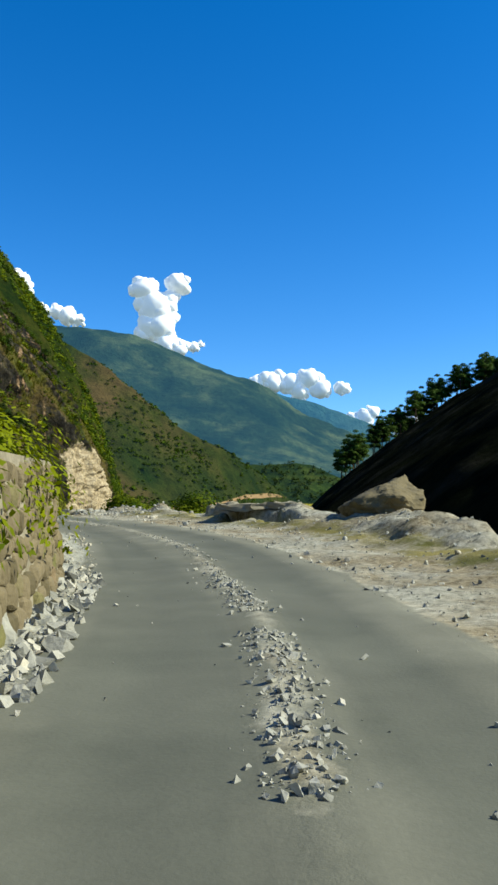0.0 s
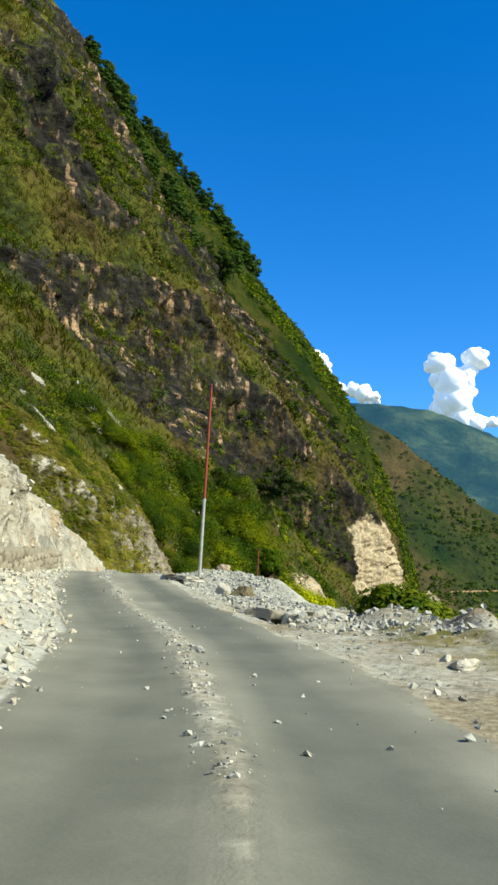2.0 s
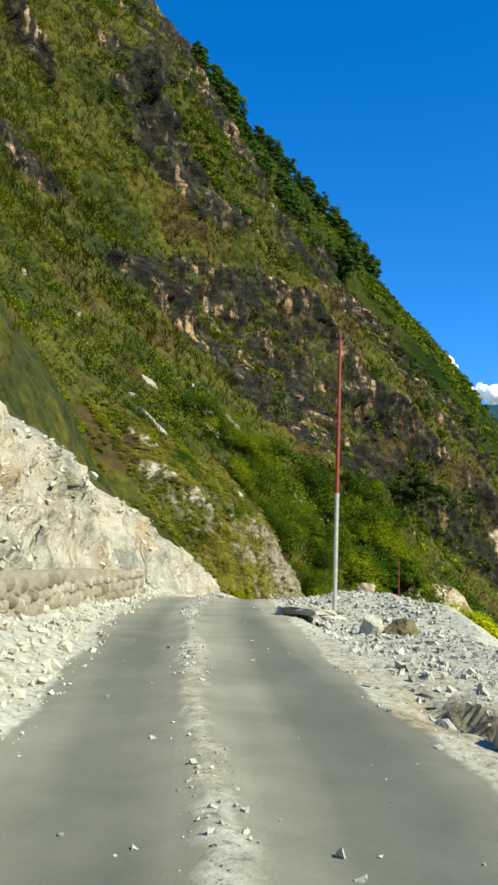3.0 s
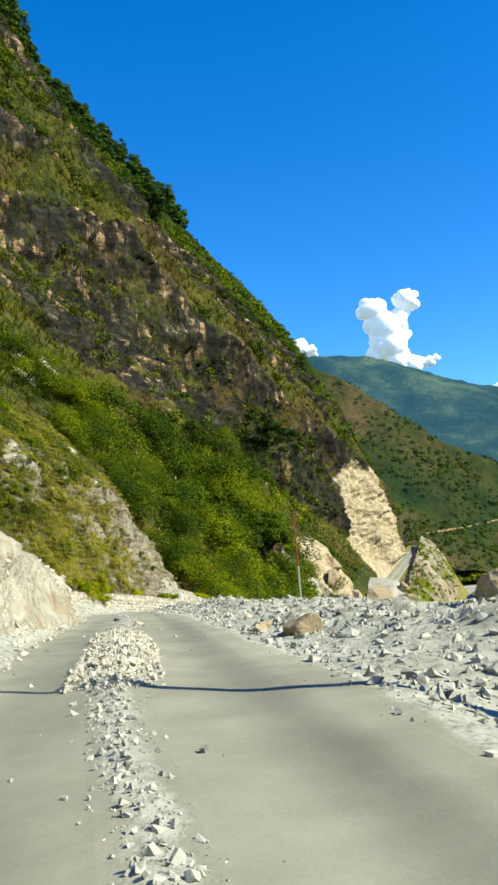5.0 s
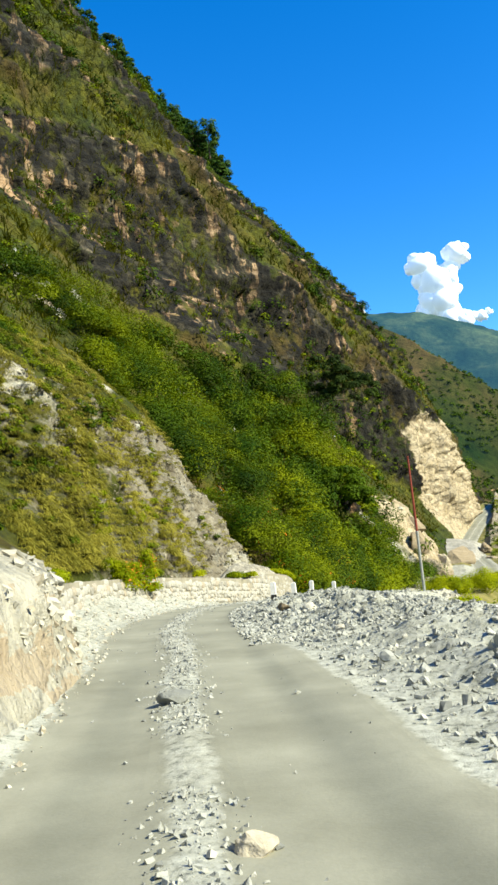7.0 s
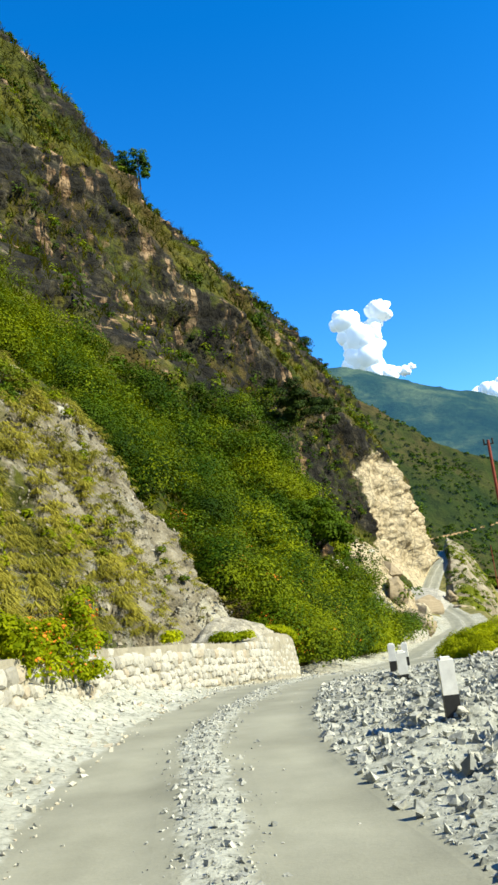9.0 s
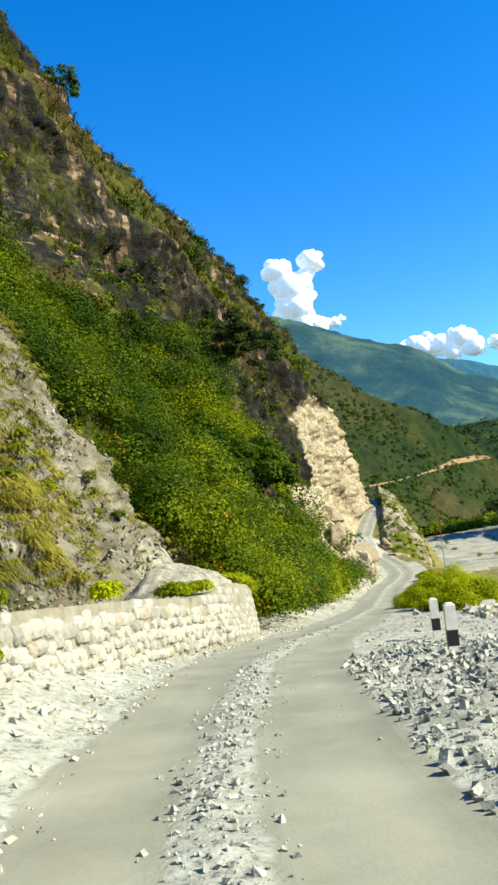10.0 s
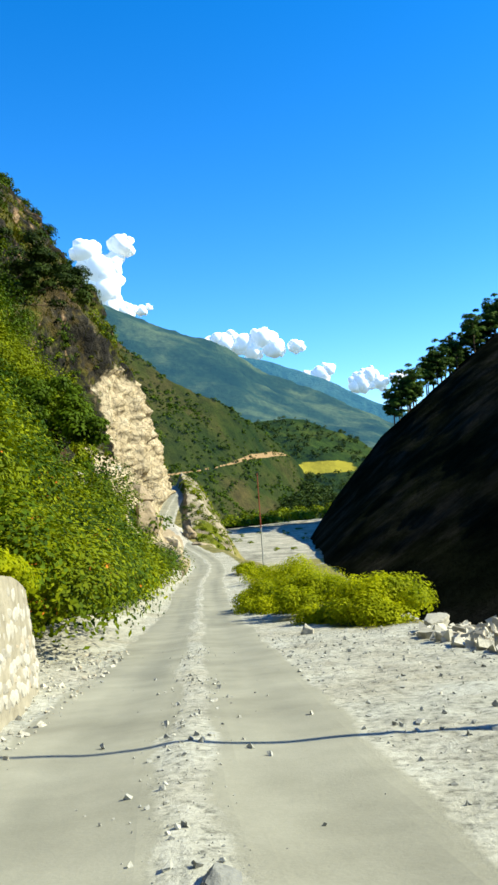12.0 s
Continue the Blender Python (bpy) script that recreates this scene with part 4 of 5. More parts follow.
# along the skyline of the mountain
spots = [(121, 10.5), (114, 4.5), (111, 4), (128, 5.5), (131, 6), (134, 5), (140, 7), (148, 6), (162, 8)] + [(124 + 66 * rng.random(), 8 + 5 * rng.random()) for _ in range(40)] + [(60 + 55 * rng.random(), 1.8 + 1.6 * rng.random()) for _ in range(12)]
for i, (z, high) in enumerate(spots):
    y = float(ridge_y(z)) - 0.5 - 14 * rng.random() ** 1.5 * (i > 8)
    h = z - float(road_z(y))
    p = face(np.array([y]), np.array([h]))[0][0]
    place_tree(PINES[i % 3], (p[0] - 0.3, p[1], p[2] - 0.4), high, rng.random() * 360)

# the tall pine that stands clear of the skyline
place_tree(PINES[1], (-107.3, 287.0, 120.0), 12.0, 40.0)

# along the crest of the mountain's shoulder
for i in range(80):
    k = (0.8 + 2.4 * rng.random() ** 0.8 if i < 52 else 3 + 4 * rng.random())
    a = int(k)
    p = CREST[a] + (CREST[a + 1] - CREST[a]) * (k - a) + [0, -3 - 8 * rng.random(), 0]
    place_tree(PINES[i % 3], (p[0] - 1.5, p[1], p[2] - 2.5), (12 + 9 * rng.random()) if i < 52 else (3 + 3 * rng.random()), rng.random() * 360)

# pines on the shaded hill across the river
for i in range(74):
    k = i / 73
    line = np.array([(60, 514, 30), (80, 523, 44), (98, 536, 56), (120, 545, 70), (140, 552, 85), (170, 545, 98), (215, 560, 112)], float)
    q = k * (len(line) - 1)
    a = int(min(q, len(line) - 2))
    p = line[a] + (line[a + 1] - line[a]) * (q - a) + rng.normal(size=3) * [5, 5, 0]
    dg = bpy.context.evaluated_depsgraph_get() if i == 0 else dg
    hit, place, *_ = scene.ray_cast(dg, Vector((p[0], p[1], 400)), Vector((0, 0, -1)))
    place_tree(PINES[i % 3], (p[0], p[1], place.z - 0.8 if hit else p[2]), 15 + 8 * rng.random(), rng.random() * 360)
for m in PINES:
    for o in (*m.children_recursive, m):
        bpy.data.objects.remove(o)


# broadleaf trees: the dark one under the cliff, and one in the gully
def broad_tree(y, h, wide, deep, low, tall, n, leaves, mat, seed, label):
    rng = np.random.default_rng(seed)
    p = face(np.array([y]), np.array([h]))[0][0]
    root = thing("broadleaf_tree", pose(p[0] + 0.5, p[1], p[2] - 0.8), label, "tree")
    bm = bmesh.new()
    bmesh.ops.create_cone(bm, cap_ends=True, segments=8, radius1=0.5, radius2=0.25, depth=low + 1.4, matrix=Matrix.Translation((0, 0, low / 2 + 0.7)))
    part("trunk", bm, BARK, root)
    c = np.stack([wide[0] + (wide[1] - wide[0]) * rng.random(n), deep * (rng.random(n) * 2 - 1), rng.random(n)], -1)
    k = (c[:, 0] - wide[0]) / (wide[1] - wide[0])
    c[:, 2] = low + (tall - low) * (0.25 + 0.75 * np.sin(np.pi * np.clip(k, 0.06, 0.94))) * c[:, 2]
    crown = new("crown", leaf_mesh("crown", c, 0.8 + 0.6 * rng.random(n), leaves, 0.15, mat, 0.7, seed=seed + 1))
    crown.parent = root
    for x, yy, z in c[::9]:
        bm = bmesh.new()
        length = math.dist((0, 0, low), (x, yy, z))
        bmesh.ops.create_cone(bm, cap_ends=True, segments=5, radius1=0.05, radius2=0.14, depth=length, matrix=look((0, 0, low), (x, yy, z)) @ Matrix.Translation((0, 0, -length / 2)))
        part("limb", bm, BARK, root)


def shoulder_scrub():
    rng = np.random.default_rng(43)
    k = 0.6 + 8.2 * rng.random(5200)
    a = k.astype(int)
    p = CREST[a] + (CREST[a + 1] - CREST[a]) * (k - a)[:, None]
    f = rng.random(len(k)) ** 1.5
    q = CREST[a] * [0.93, 0, 0.92] + [-10, 510, 0]
    q = q + (CREST[a + 1] - CREST[a]) * [0.93, 0, 0.92] * (k - a)[:, None]
    p = p + (q - p) * f[:, None] + rng.normal(size=p.shape) * [0.8, 0.8, 0.8]
    r = 1.0 + 2.0 * rng.random(len(k)) ** 2
    for half, mat, sd in ((slice(0, None, 2), GREEN_LEAF, 44), (slice(1, None, 2), BRIGHT_LEAF, 49)):
        tagged(new("shoulder_scrub", leaf_mesh("shoulder_scrub", p[half], r[half], 40, r[half] * 0.25, mat, 0.8, seed=sd)), "green scrub over the mountain's far shoulder", "scrub", kind="stuff")


shoulder_scrub()
broad_tree(193.0, 28.0, (-4.5, 8.5), 4.5, 2.6, 8.6, 80, 300, DARK_LEAF, 31, "dense dark green broadleaf tree below the cliff")
broad_tree(166.0, 10.5, (-2.5, 4.5), 3.0, 1.5, 6.5, 46, 300, GREEN_LEAF, 37, "deep green broadleaf tree among the gully bushes")


def valley_woods():
    rng = np.random.default_rng(41)
    dg = bpy.context.evaluated_depsgraph_get()
    c, r, spur = [], [], []
    for k in range(8600):
        x, y = (-60 + 300 * rng.random(), 600 + 400 * rng.random()) if k < 1500 else (-130 + 200 * rng.random(), 530 + 320 * rng.random())
        hit, place, _, _, ob, _ = scene.ray_cast(dg, Vector((x, y, 400)), Vector((0, 0, -1)))
        if hit and ob.name in ("valley_hill", "spur_hill"):
            inside = max(np.exp(-(((x - 86) / 30) ** 4) - (((place.z - 25) / 6.5) ** 4)), 0)
            if rng.random() > inside * 3 and (ob.name == "valley_hill" or rng.random() < 0.8):
                c.append((x, y, place.z + 1.5))
                r.append(1.2 + 3.0 * rng.random() ** 2)
                spur.append(ob.name == "spur_hill")
    c, r, spur = np.array(c), np.array(r), np.array(spur)
    patch = (fbm(c / 34.0, 4, 41) + 0.12 * rng.normal(size=len(c)) > -0.06) | ~spur
    c, r, spur = c[patch], r[patch], spur[patch]
    ob = new("valley_woods", leaf_mesh("valley_woods", c[~spur], r[~spur], 34, r[~spur] * 0.3, DARK_LEAF, 1.1, seed=42))
    tagged(ob, "dark green woods on the valley hill", "woods", kind="stuff")
    ob = new("spur_scrub", leaf_mesh("spur_scrub", c[spur] - [0, 0, 0.8], r[spur] * 0.62, 34, r[spur] * 0.2, GREEN_LEAF, 0.8, seed=45))
    tagged(ob, "green scrub and small trees over the spur", "scrub", kind="stuff")


valley_woods()


def riverside_trees():
    rng = np.random.default_rng(46)
    n = 260
    x = -62 + 120 * rng.random(n)
    y = 560 + 55 * rng.random(n) + 0.35 * np.maximum(x, 0)
    r = 1.5 + 2.4 * rng.random(n) ** 1.5
    c = np.stack([x, y, -13 + 0.055 * (y - 560) + 0.6 * r], -1)
    tagged(new("riverside_trees", leaf_mesh("riverside_trees", c, r, 60, r * 0.22, BRIGHT_LEAF, 0.9, seed=47)), "green trees along the far bank of the river", "trees", kind="stuff")
    p = np.stack([-30 + 50 * rng.random(26), 380 + 150 * rng.random(26), -14.6 + 0 * x[:26]], -1)
    tagged(new("river_bed_shrubs", leaf_mesh("river_bed_shrubs", p, 0.8 + 1.4 * rng.random(26), 90, 0.28, BRIGHT_LEAF, 0.6, seed=48)), "green shrubs on the stony river bed", "shrubs", kind="stuff")


riverside_trees()


# ---- rocks ----
def rock_shape(seed, level=3, facets=13, rough=0.16):
    """A broken stone about one metre across: a ball cut by random planes, then roughened."""
    rng = np.random.default_rng(seed)
    bm = bmesh.new()
    bmesh.ops.create_icosphere(bm, subdivisions=level, radius=0.6)
    v = np.array([x.co[:] for x in bm.verts])
    for _ in range(facets):
        d = rng.normal(size=3)
        d /= np.linalg.norm(d)
        k = v @ d
        cut = 0.30 + 0.16 * rng.random()
        v = v - np.maximum(k - cut, 0)[:, None] * d * 0.97
    v = v * (1 + rough * fbm(v * 3.0 + seed, 4, seed)[:, None])
    for x, co in zip(bm.verts, v):
        x.co = co
    return bm


def rock(name, x, y, z, size, mat, seed, label, turn=0.0, category="rock", group="", level=4, sink=0.3):
    bm = rock_shape(seed, 5, 5, 0.34) if mat == EARTH_STONE else rock_shape(seed, level, 13, 0.22)
    sink = 0.36 if mat == EARTH_STONE else sink
    ob = part(name, bm, mat)
    s = Vector(size)
    ob.matrix_world = pose(x, y, z + s.z * (0.5 - sink), 0, 0, turn) @ Matrix.Diagonal((*s, 1))
    return tagged(ob, label, category, group)


def on_ground(y, u):
    """Place on the ground u metres right of the road's middle."""
    x = float(road_x(y)) + u * float(road_stretch(y))
    return x, y, float(ground_z(np.array([u]), np.array([float(y)]))[0])


# boulders that stand out beside the road: y, u, size, stone, seed
for y, u, size, mat, seed, label in (
        (27.0, 7.1, (2.3, 3.0, 1.7), EARTH_STONE, 501, "large brown earth-covered boulder at the road's shoulder"),
        (57.2, 4.7, (0.9, 0.8, 0.7), WHITE_STONE, 520, "pale tan boulder beside the pole in the rubble"),
        (57.6, 5.6, (0.9, 0.9, 0.65), EARTH_STONE, 521, "brown boulder half sunk in rubble beside the pole"),
        (66.3, 2.75, (0.6, 0.52, 0.52), TAN_STONE, 502, "big tan boulder with pale top among rubble"),
        (67.6, 2.3, (0.3, 0.25, 0.22), TAN_STONE, 503, "tan angular stone on the rubble shoulder"),
        (69.5, 2.7, (0.3, 0.25, 0.25), TAN_STONE, 504, "pinkish angular stone on the rubble shoulder"),
        (66.3, 5.6, (0.8, 0.8, 0.7), TAN_STONE, 505, "brown boulder half sunk in the rubble"),
        (78.2, -0.35, (0.42, 0.35, 0.26), GREY_STONE, 506, "dark grey stone lying on the road"),
        (73.6, 0.15, (0.26, 0.22, 0.18), WHITE_STONE, 507, "pale stone on the gravel strip"),
        (35.6, 0.05, (0.2, 0.18, 0.15), GREY_STONE, 508, "brown-grey stone on the gravel strip"),
        (36.2, 3.4, (0.5, 0.4, 0.2), WHITE_STONE, 509, "flat pale stone on the shoulder"),
        (64.5, -4.0, (0.5, 0.5, 0.55), WHITE_STONE, 510, "white block fallen from the bank"),
        (91.6, 2.75, (0.42, 0.4, 0.32), TAN_STONE, 511, "orange-tan stone on the rubble heap"),
        (90.6, 3.4, (0.5, 0.45, 0.45), WHITE_STONE, 512, "rounded white stone on the rubble heap"),
        (112.0, 0.1, (0.3, 0.25, 0.12), GREY_STONE, 513, "dark flat stone on the road"),
        (10.6, -2.35, (0.5, 0.6, 0.6), GREY_STONE, 514, "grey-green angular stone fallen beside the wall"),
        (13.6, -2.3, (0.4, 0.45, 0.5), TAN_STONE, 515, "pale stone standing in the rubble by the wall"),
        (10.0, -2.75, (0.4, 0.5, 0.35), WHITE_STONE, 516, "white stone in the rubble by the wall"),
        (128.6, 6.2, (1.0, 0.8, 0.55), WHITE_STONE, 517, "white boulder at the edge of the verge"),
        (127.4, 9.0, (0.6, 0.5, 0.4), WHITE_STONE, 518, "white stone at the edge of the verge"),
        (131.0, 3.2, (0.5, 0.4, 0.35), WHITE_STONE, 519, "white stone by the roadside bush")):
    x, yy, z = on_ground(y, u)
    rock("boulder", x, yy, z, size, mat, seed, label, seed * 37 % 360, "boulder")

# pale rocks beside the far bend: x, y, z, size
for i, (x, y, z, sx, sy, sz) in enumerate([(-43.4, 181, -2.4, 2.2, 3, 2.2), (-43.2, 186, -1.6, 2.6, 4, 3.6), (-42.4, 190.5, -2.6, 2.4, 3.4, 2.6), (-44.6, 188, 2.2, 3.2, 4, 3.8), (-42.6, 196, -1.4, 2.6, 4, 3.4), (-45.8, 193, 5.0, 3.0, 4, 3.4), (-44.9, 240, -3.4, 3.6, 8, 5.6), (-40.3, 256, -3.0, 2.6, 7, 4.2), (-38.8, 247, -4.0, 2.4, 5, 2.8), (-43.9, 200, -2.8, 2.2, 3.6, 2.6)]):
    rock("rock_outcrop", x, y, z, (sx, sy, sz), TAN_STONE, 540 + i, "pale grey rock outcrop rising beside the road bend", i * 50.0, "outcrop", "", 5)
p, Y, H, mr, mp, mw, ms, r = scatter_face(220, 100, 200, 9, 42, 51)
keep = (mr < 0.5) & (fbm(p / 12.0, 2, 53) > 0.05)
rows, cells, base = [], [], 0
tmp = bpy.data.meshes.new("t")
b0 = rock_shape(560, 3)
b0.to_mesh(tmp)
b0.free()
tv = np.array([v.co[:] for v in tmp.vertices])
tf = np.array([f.vertices[:] for f in tmp.polygons])
rng = np.random.default_rng(52)
for q in p[keep]:
    s = (0.45 + 1.1 * rng.random() ** 2) * np.array([1, 1, 1]) * (0.7 + 0.6 * rng.random(3))
    a = rng.random() * 6.28
    R = np.array([[np.cos(a), -np.sin(a), 0], [np.sin(a), np.cos(a), 0], [0, 0, 1]])
    rows.append((tv * s * np.array([0.7, 1.5, 1.3])) @ R.T + q + [-0.35, 0, -0.2])
    cells.append(tf + base)
    base += len(tv)
ob = new("slope_rocks", mesh_from("slope_rocks", np.concatenate(rows), np.concatenate(cells), GREY_STONE, True))
tagged(ob, "white rocks showing through the green slope", "rocks", kind="stuff")

# rocky knoll between the road and the river at the bend
KNOLL = hill_material("knoll_rock", (0.15, 0.13, 0.09), (0.27, 0.24, 0.175), (0.38, 0.345, 0.265), 0.16, None, (0.085, 0.10, 0.012))
loft("rocky_knoll",
     [[(-34, 222, -9), (-32, 238, -12), (-29.5, 265, -16), (-29, 300, -17), (-29, 340, -17)],
      [(-36, 227, -6), (-34, 243, -6.6), (-32.8, 268, -5), (-32.4, 300, -2.5), (-32.5, 340, 0)],
      [(-38, 232, -4.4), (-36.4, 248, -3.0), (-36.6, 270, -0.2), (-37.2, 298, 4.6), (-38, 340, 9.5)],
      [(-38.6, 238, -4.2), (-39.2, 252, -2.2), (-40.6, 272, 1.0), (-40.8, 300, 6.2), (-42, 340, 12.5)],
      [(-39.5, 240, -5), (-40.8, 256, -4), (-43.4, 275, -1), (-42.4, 302, 3), (-44, 340, 8)]],
     150, 90, KNOLL, 1.3, 6.0, 230, "rocky knoll with scrub between road and river", "knoll",
     lambda p: 0.1 + 0.7 * smooth(-0.2, 0.5, fbm(p / 9.0, 4, 231)))
# grey mound of slipped rubble where the road turns behind the knoll
SPOIL = hill_material("slipped_rubble", (0.26, 0.255, 0.225), (0.36, 0.35, 0.31), (0.46, 0.445, 0.39), 0.5)
loft("slipped_rubble",
     [[(x, 237, -4.6), (x - 0.6, 244, -3.0 + d), (x - 1.5, 254, -0.6 + d), (x - 2.4, 264, 0.6 + d), (x - 2.8, 272, -3.2)]
      for x, d in ((-39.6, -1.2), (-41.2, -0.1), (-43.0, 0.3), (-45.0, 0.5), (-47.4, 0.8))],
     90, 50, SPOIL, 0.5, 2.2, 236, "grey mound of slipped rubble beside the knoll", "rubble")
rng = np.random.default_rng(232)
dgk = bpy.context.evaluated_depsgraph_get()
c = []
for _ in range(420):
    x, y = -44 + 24 * rng.random(), 225 + 110 * rng.random()
    hit, place, _, _, o, _ = scene.ray_cast(dgk, Vector((x, y, 300)), Vector((0, 0, -1)))
    if hit and o.name == "rocky_knoll":
        c.append((x, y, place.z + 0.2))
tagged(new("knoll_shrubs", leaf_mesh("knoll_shrubs", c, 0.35 + 0.7 * rng.random(len(c)), 50, 0.18, BRIGHT_LEAF, 0.8, seed=233)), "green shrubs dotted over the rocky knoll", "shrubs", kind="stuff")


# loose stones
def stone_field(name, y, u, size, mat, seed, label, pos=None):
    """Loose angular stones lying on the ground, or at the places given."""
    rng = np.random.default_rng(seed)
    n = len(y)
    t = np.array([(x, y, z) for x in (-0.42, 0.42) for y in (-0.42, 0.42) for z in (-0.42, 0.42)])
    f = np.array([(0, 1, 3), (0, 3, 2), (4, 6, 7), (4, 7, 5), (0, 4, 5), (0, 5, 1), (2, 3, 7), (2, 7, 6), (0, 2, 6), (0, 6, 4), (1, 5, 7), (1, 7, 3)])
    v = t[None] * (1 + 0.27 * rng.normal(size=(n, 8, 1)).clip(-1.8, 1.2)) + 0.12 * rng.normal(size=(n, 8, 3)).clip(-1.8, 1.8)
    v = v * (size[:, None, None] * (0.6 + 0.7 * rng.random((n, 1, 3))) * np.array([1.1, 1.1, 0.8]))
    q = rng.normal(size=(n, 4))
    q /= np.linalg.norm(q, axis=1, keepdims=True)
    w, x, yq, z = q.T
    R = np.stack([np.stack([1 - 2 * (yq * yq + z * z), 2 * (x * yq - z * w), 2 * (x * z + yq * w)], -1), np.stack([2 * (x * yq + z * w), 1 - 2 * (x * x + z * z), 2 * (yq * z - x * w)], -1), np.stack([2 * (x * z - yq * w), 2 * (yq * z + x * w), 1 - 2 * (x * x + yq * yq)], -1)], -2)
    v = np.einsum("nij,nkj->nki", R, v)
    if pos is None:
        pos = np.stack([road_x(y) + u * road_stretch(y), y, ground_z(u, y) + size * 0.12], -1)
    v = v + pos[:, None, :]
    f = (np.arange(n)[:, None, None] * 8 + f[None]).reshape(-1, 3)
    ob = new(name, mesh_from(name, v.reshape(-1, 3), f, mat, True))
    return tagged(ob, label, "stones", kind="stuff")


def spread(n, y0, y1, u0, u1, seed, small, big, power=3.0):
    rng = np.random.default_rng(seed)
    return y0 + (y1 - y0) * rng.random(n), u0 + (u1 - u0) * rng.random(n), small + (big - small) * rng.random(n) ** power


def build_stones():
    rng = np.random.default_rng(61)
    # strip between the wheel tracks
    y = 1 + 129 * rng.random(21000)
    u = strip_u(y) + (0.13 + 0.08 * smooth(55, 85, y)) * rng.normal(size=len(y))
    keep = (fbm(np.stack([y * 0.35, 0 * y, 0 * y], -1), 3, 62) > -0.3) & (rng.random(len(y)) > 0.8 * smooth(101, 107, y)) & (rng.random(len(y)) > 0.75 * smooth(13, 17, y) * (1 - smooth(40, 60, y)))
    stone_field("strip_gravel", y[keep], u[keep], 0.010 + 0.045 * rng.random(keep.sum()) ** 4, GREY_STONE, 63, "loose pale gravel along the middle of the road")
    # heap in the road
    y = 65.4 + 2.2 * rng.normal(size=8000).clip(-2, 2)
    u = strip_u(y) + 0.26 * rng.normal(size=len(y)).clip(-2.0, 2.0)
    stone_field("gravel_heap", y, u, 0.02 + 0.06 * rng.random(len(y)) ** 4, WHITE_STONE, 64, "low heap of broken white stone in the road")
    # shoulders
    y, u, s = spread(17000, 3, 132, 1.75, 8.0, 65, 0.012, 0.075, 6.0)
    stone_field("right_shoulder_stones", y, u, s, GREY_STONE, 66, "broken grey stones strewn over the river-side shoulder")
    y, u, s = spread(15000, 4, 130, -5.0, -1.7, 67, 0.014, 0.1, 4.5)
    stone_field("left_shoulder_stones", y, u, s, WHITE_STONE, 68, "broken white stones at the foot of the bank")
    y, u, s = spread(20000, 60, 108, 2.0, 7.6, 69, 0.016, 0.115, 4.8)
    y2, u2, s2 = spread(21000, 84, 106, 1.15, 6.5, 79, 0.014, 0.095, 4.0)
    y, u, s = np.append(y, y2), np.append(u, u2), np.append(s, s2)
    stone_field("rubble_heap", y, u, s, GREY_STONE, 70, "heap of blue-grey rubble along the road")
    y, u, s = spread(6000, 40, 62, 2.4, 7.4, 77, 0.02, 0.15, 4.5)
    stone_field("slide_rubble", y, u, s, GREY_STONE, 78, "grey rubble on the broken road shoulder")
    y, u, s = spread(1100, 26, 60, -4.5, -2.0, 71, 0.05, 0.18, 3.0)
    stone_field("fallen_blocks", y, u, s, WHITE_STONE, 72, "white blocks fallen from the excavated bank")
    y, u, s = spread(420, 4, 130, -1.7, 1.7, 73, 0.015, 0.06, 4.0)
    stone_field("stray_stones", y, u, s, GREY_STONE, 74, "stray stones on the asphalt")
    y, u, s = spread(900, 4, 16, -2.4, -1.6, 75, 0.03, 0.16, 3.0)
    stone_field("wall_foot_stones", y, u, s, GREY_STONE, 76, "pale stones heaped at the foot of the wall")
    y, u, s = spread(1500, 117, 128, 5.2, 8.6, 87, 0.05, 0.3, 3.0)
    stone_field("edge_rubble", y, u, s, WHITE_STONE, 88, "pale rubble piled along the shoulder's edge")
    # stones stuck in the bare rib and in the bank
    p, Y, H, mr, mp, mw, ms, r = scatter_face(9000, 102, 124, 1.2, 13, 81)
    keep = (ms > 0.25) & (fbm(p / 2.0, 2, 82) > -0.25)
    stone_field("rib_stones", Y[keep], Y[keep], 0.04 + 0.13 * r[keep] ** 4, SOIL_STONE, 83, "grey-brown stones stuck in the bare slope above the wall", p[keep])
    p, Y, H, mr, mp, mw, ms, r = scatter_face(5000, 40, 95, 0.2, 6, 84)
    keep = (mw > 0.6) & (fbm(p / 3.0, 2, 85) > -0.1)
    stone_field("bank_stones", Y[keep], Y[keep], 0.04 + 0.18 * r[keep] ** 5, WHITE_STONE, 86, "white broken stones on the excavated bank", p[keep])


build_stones()


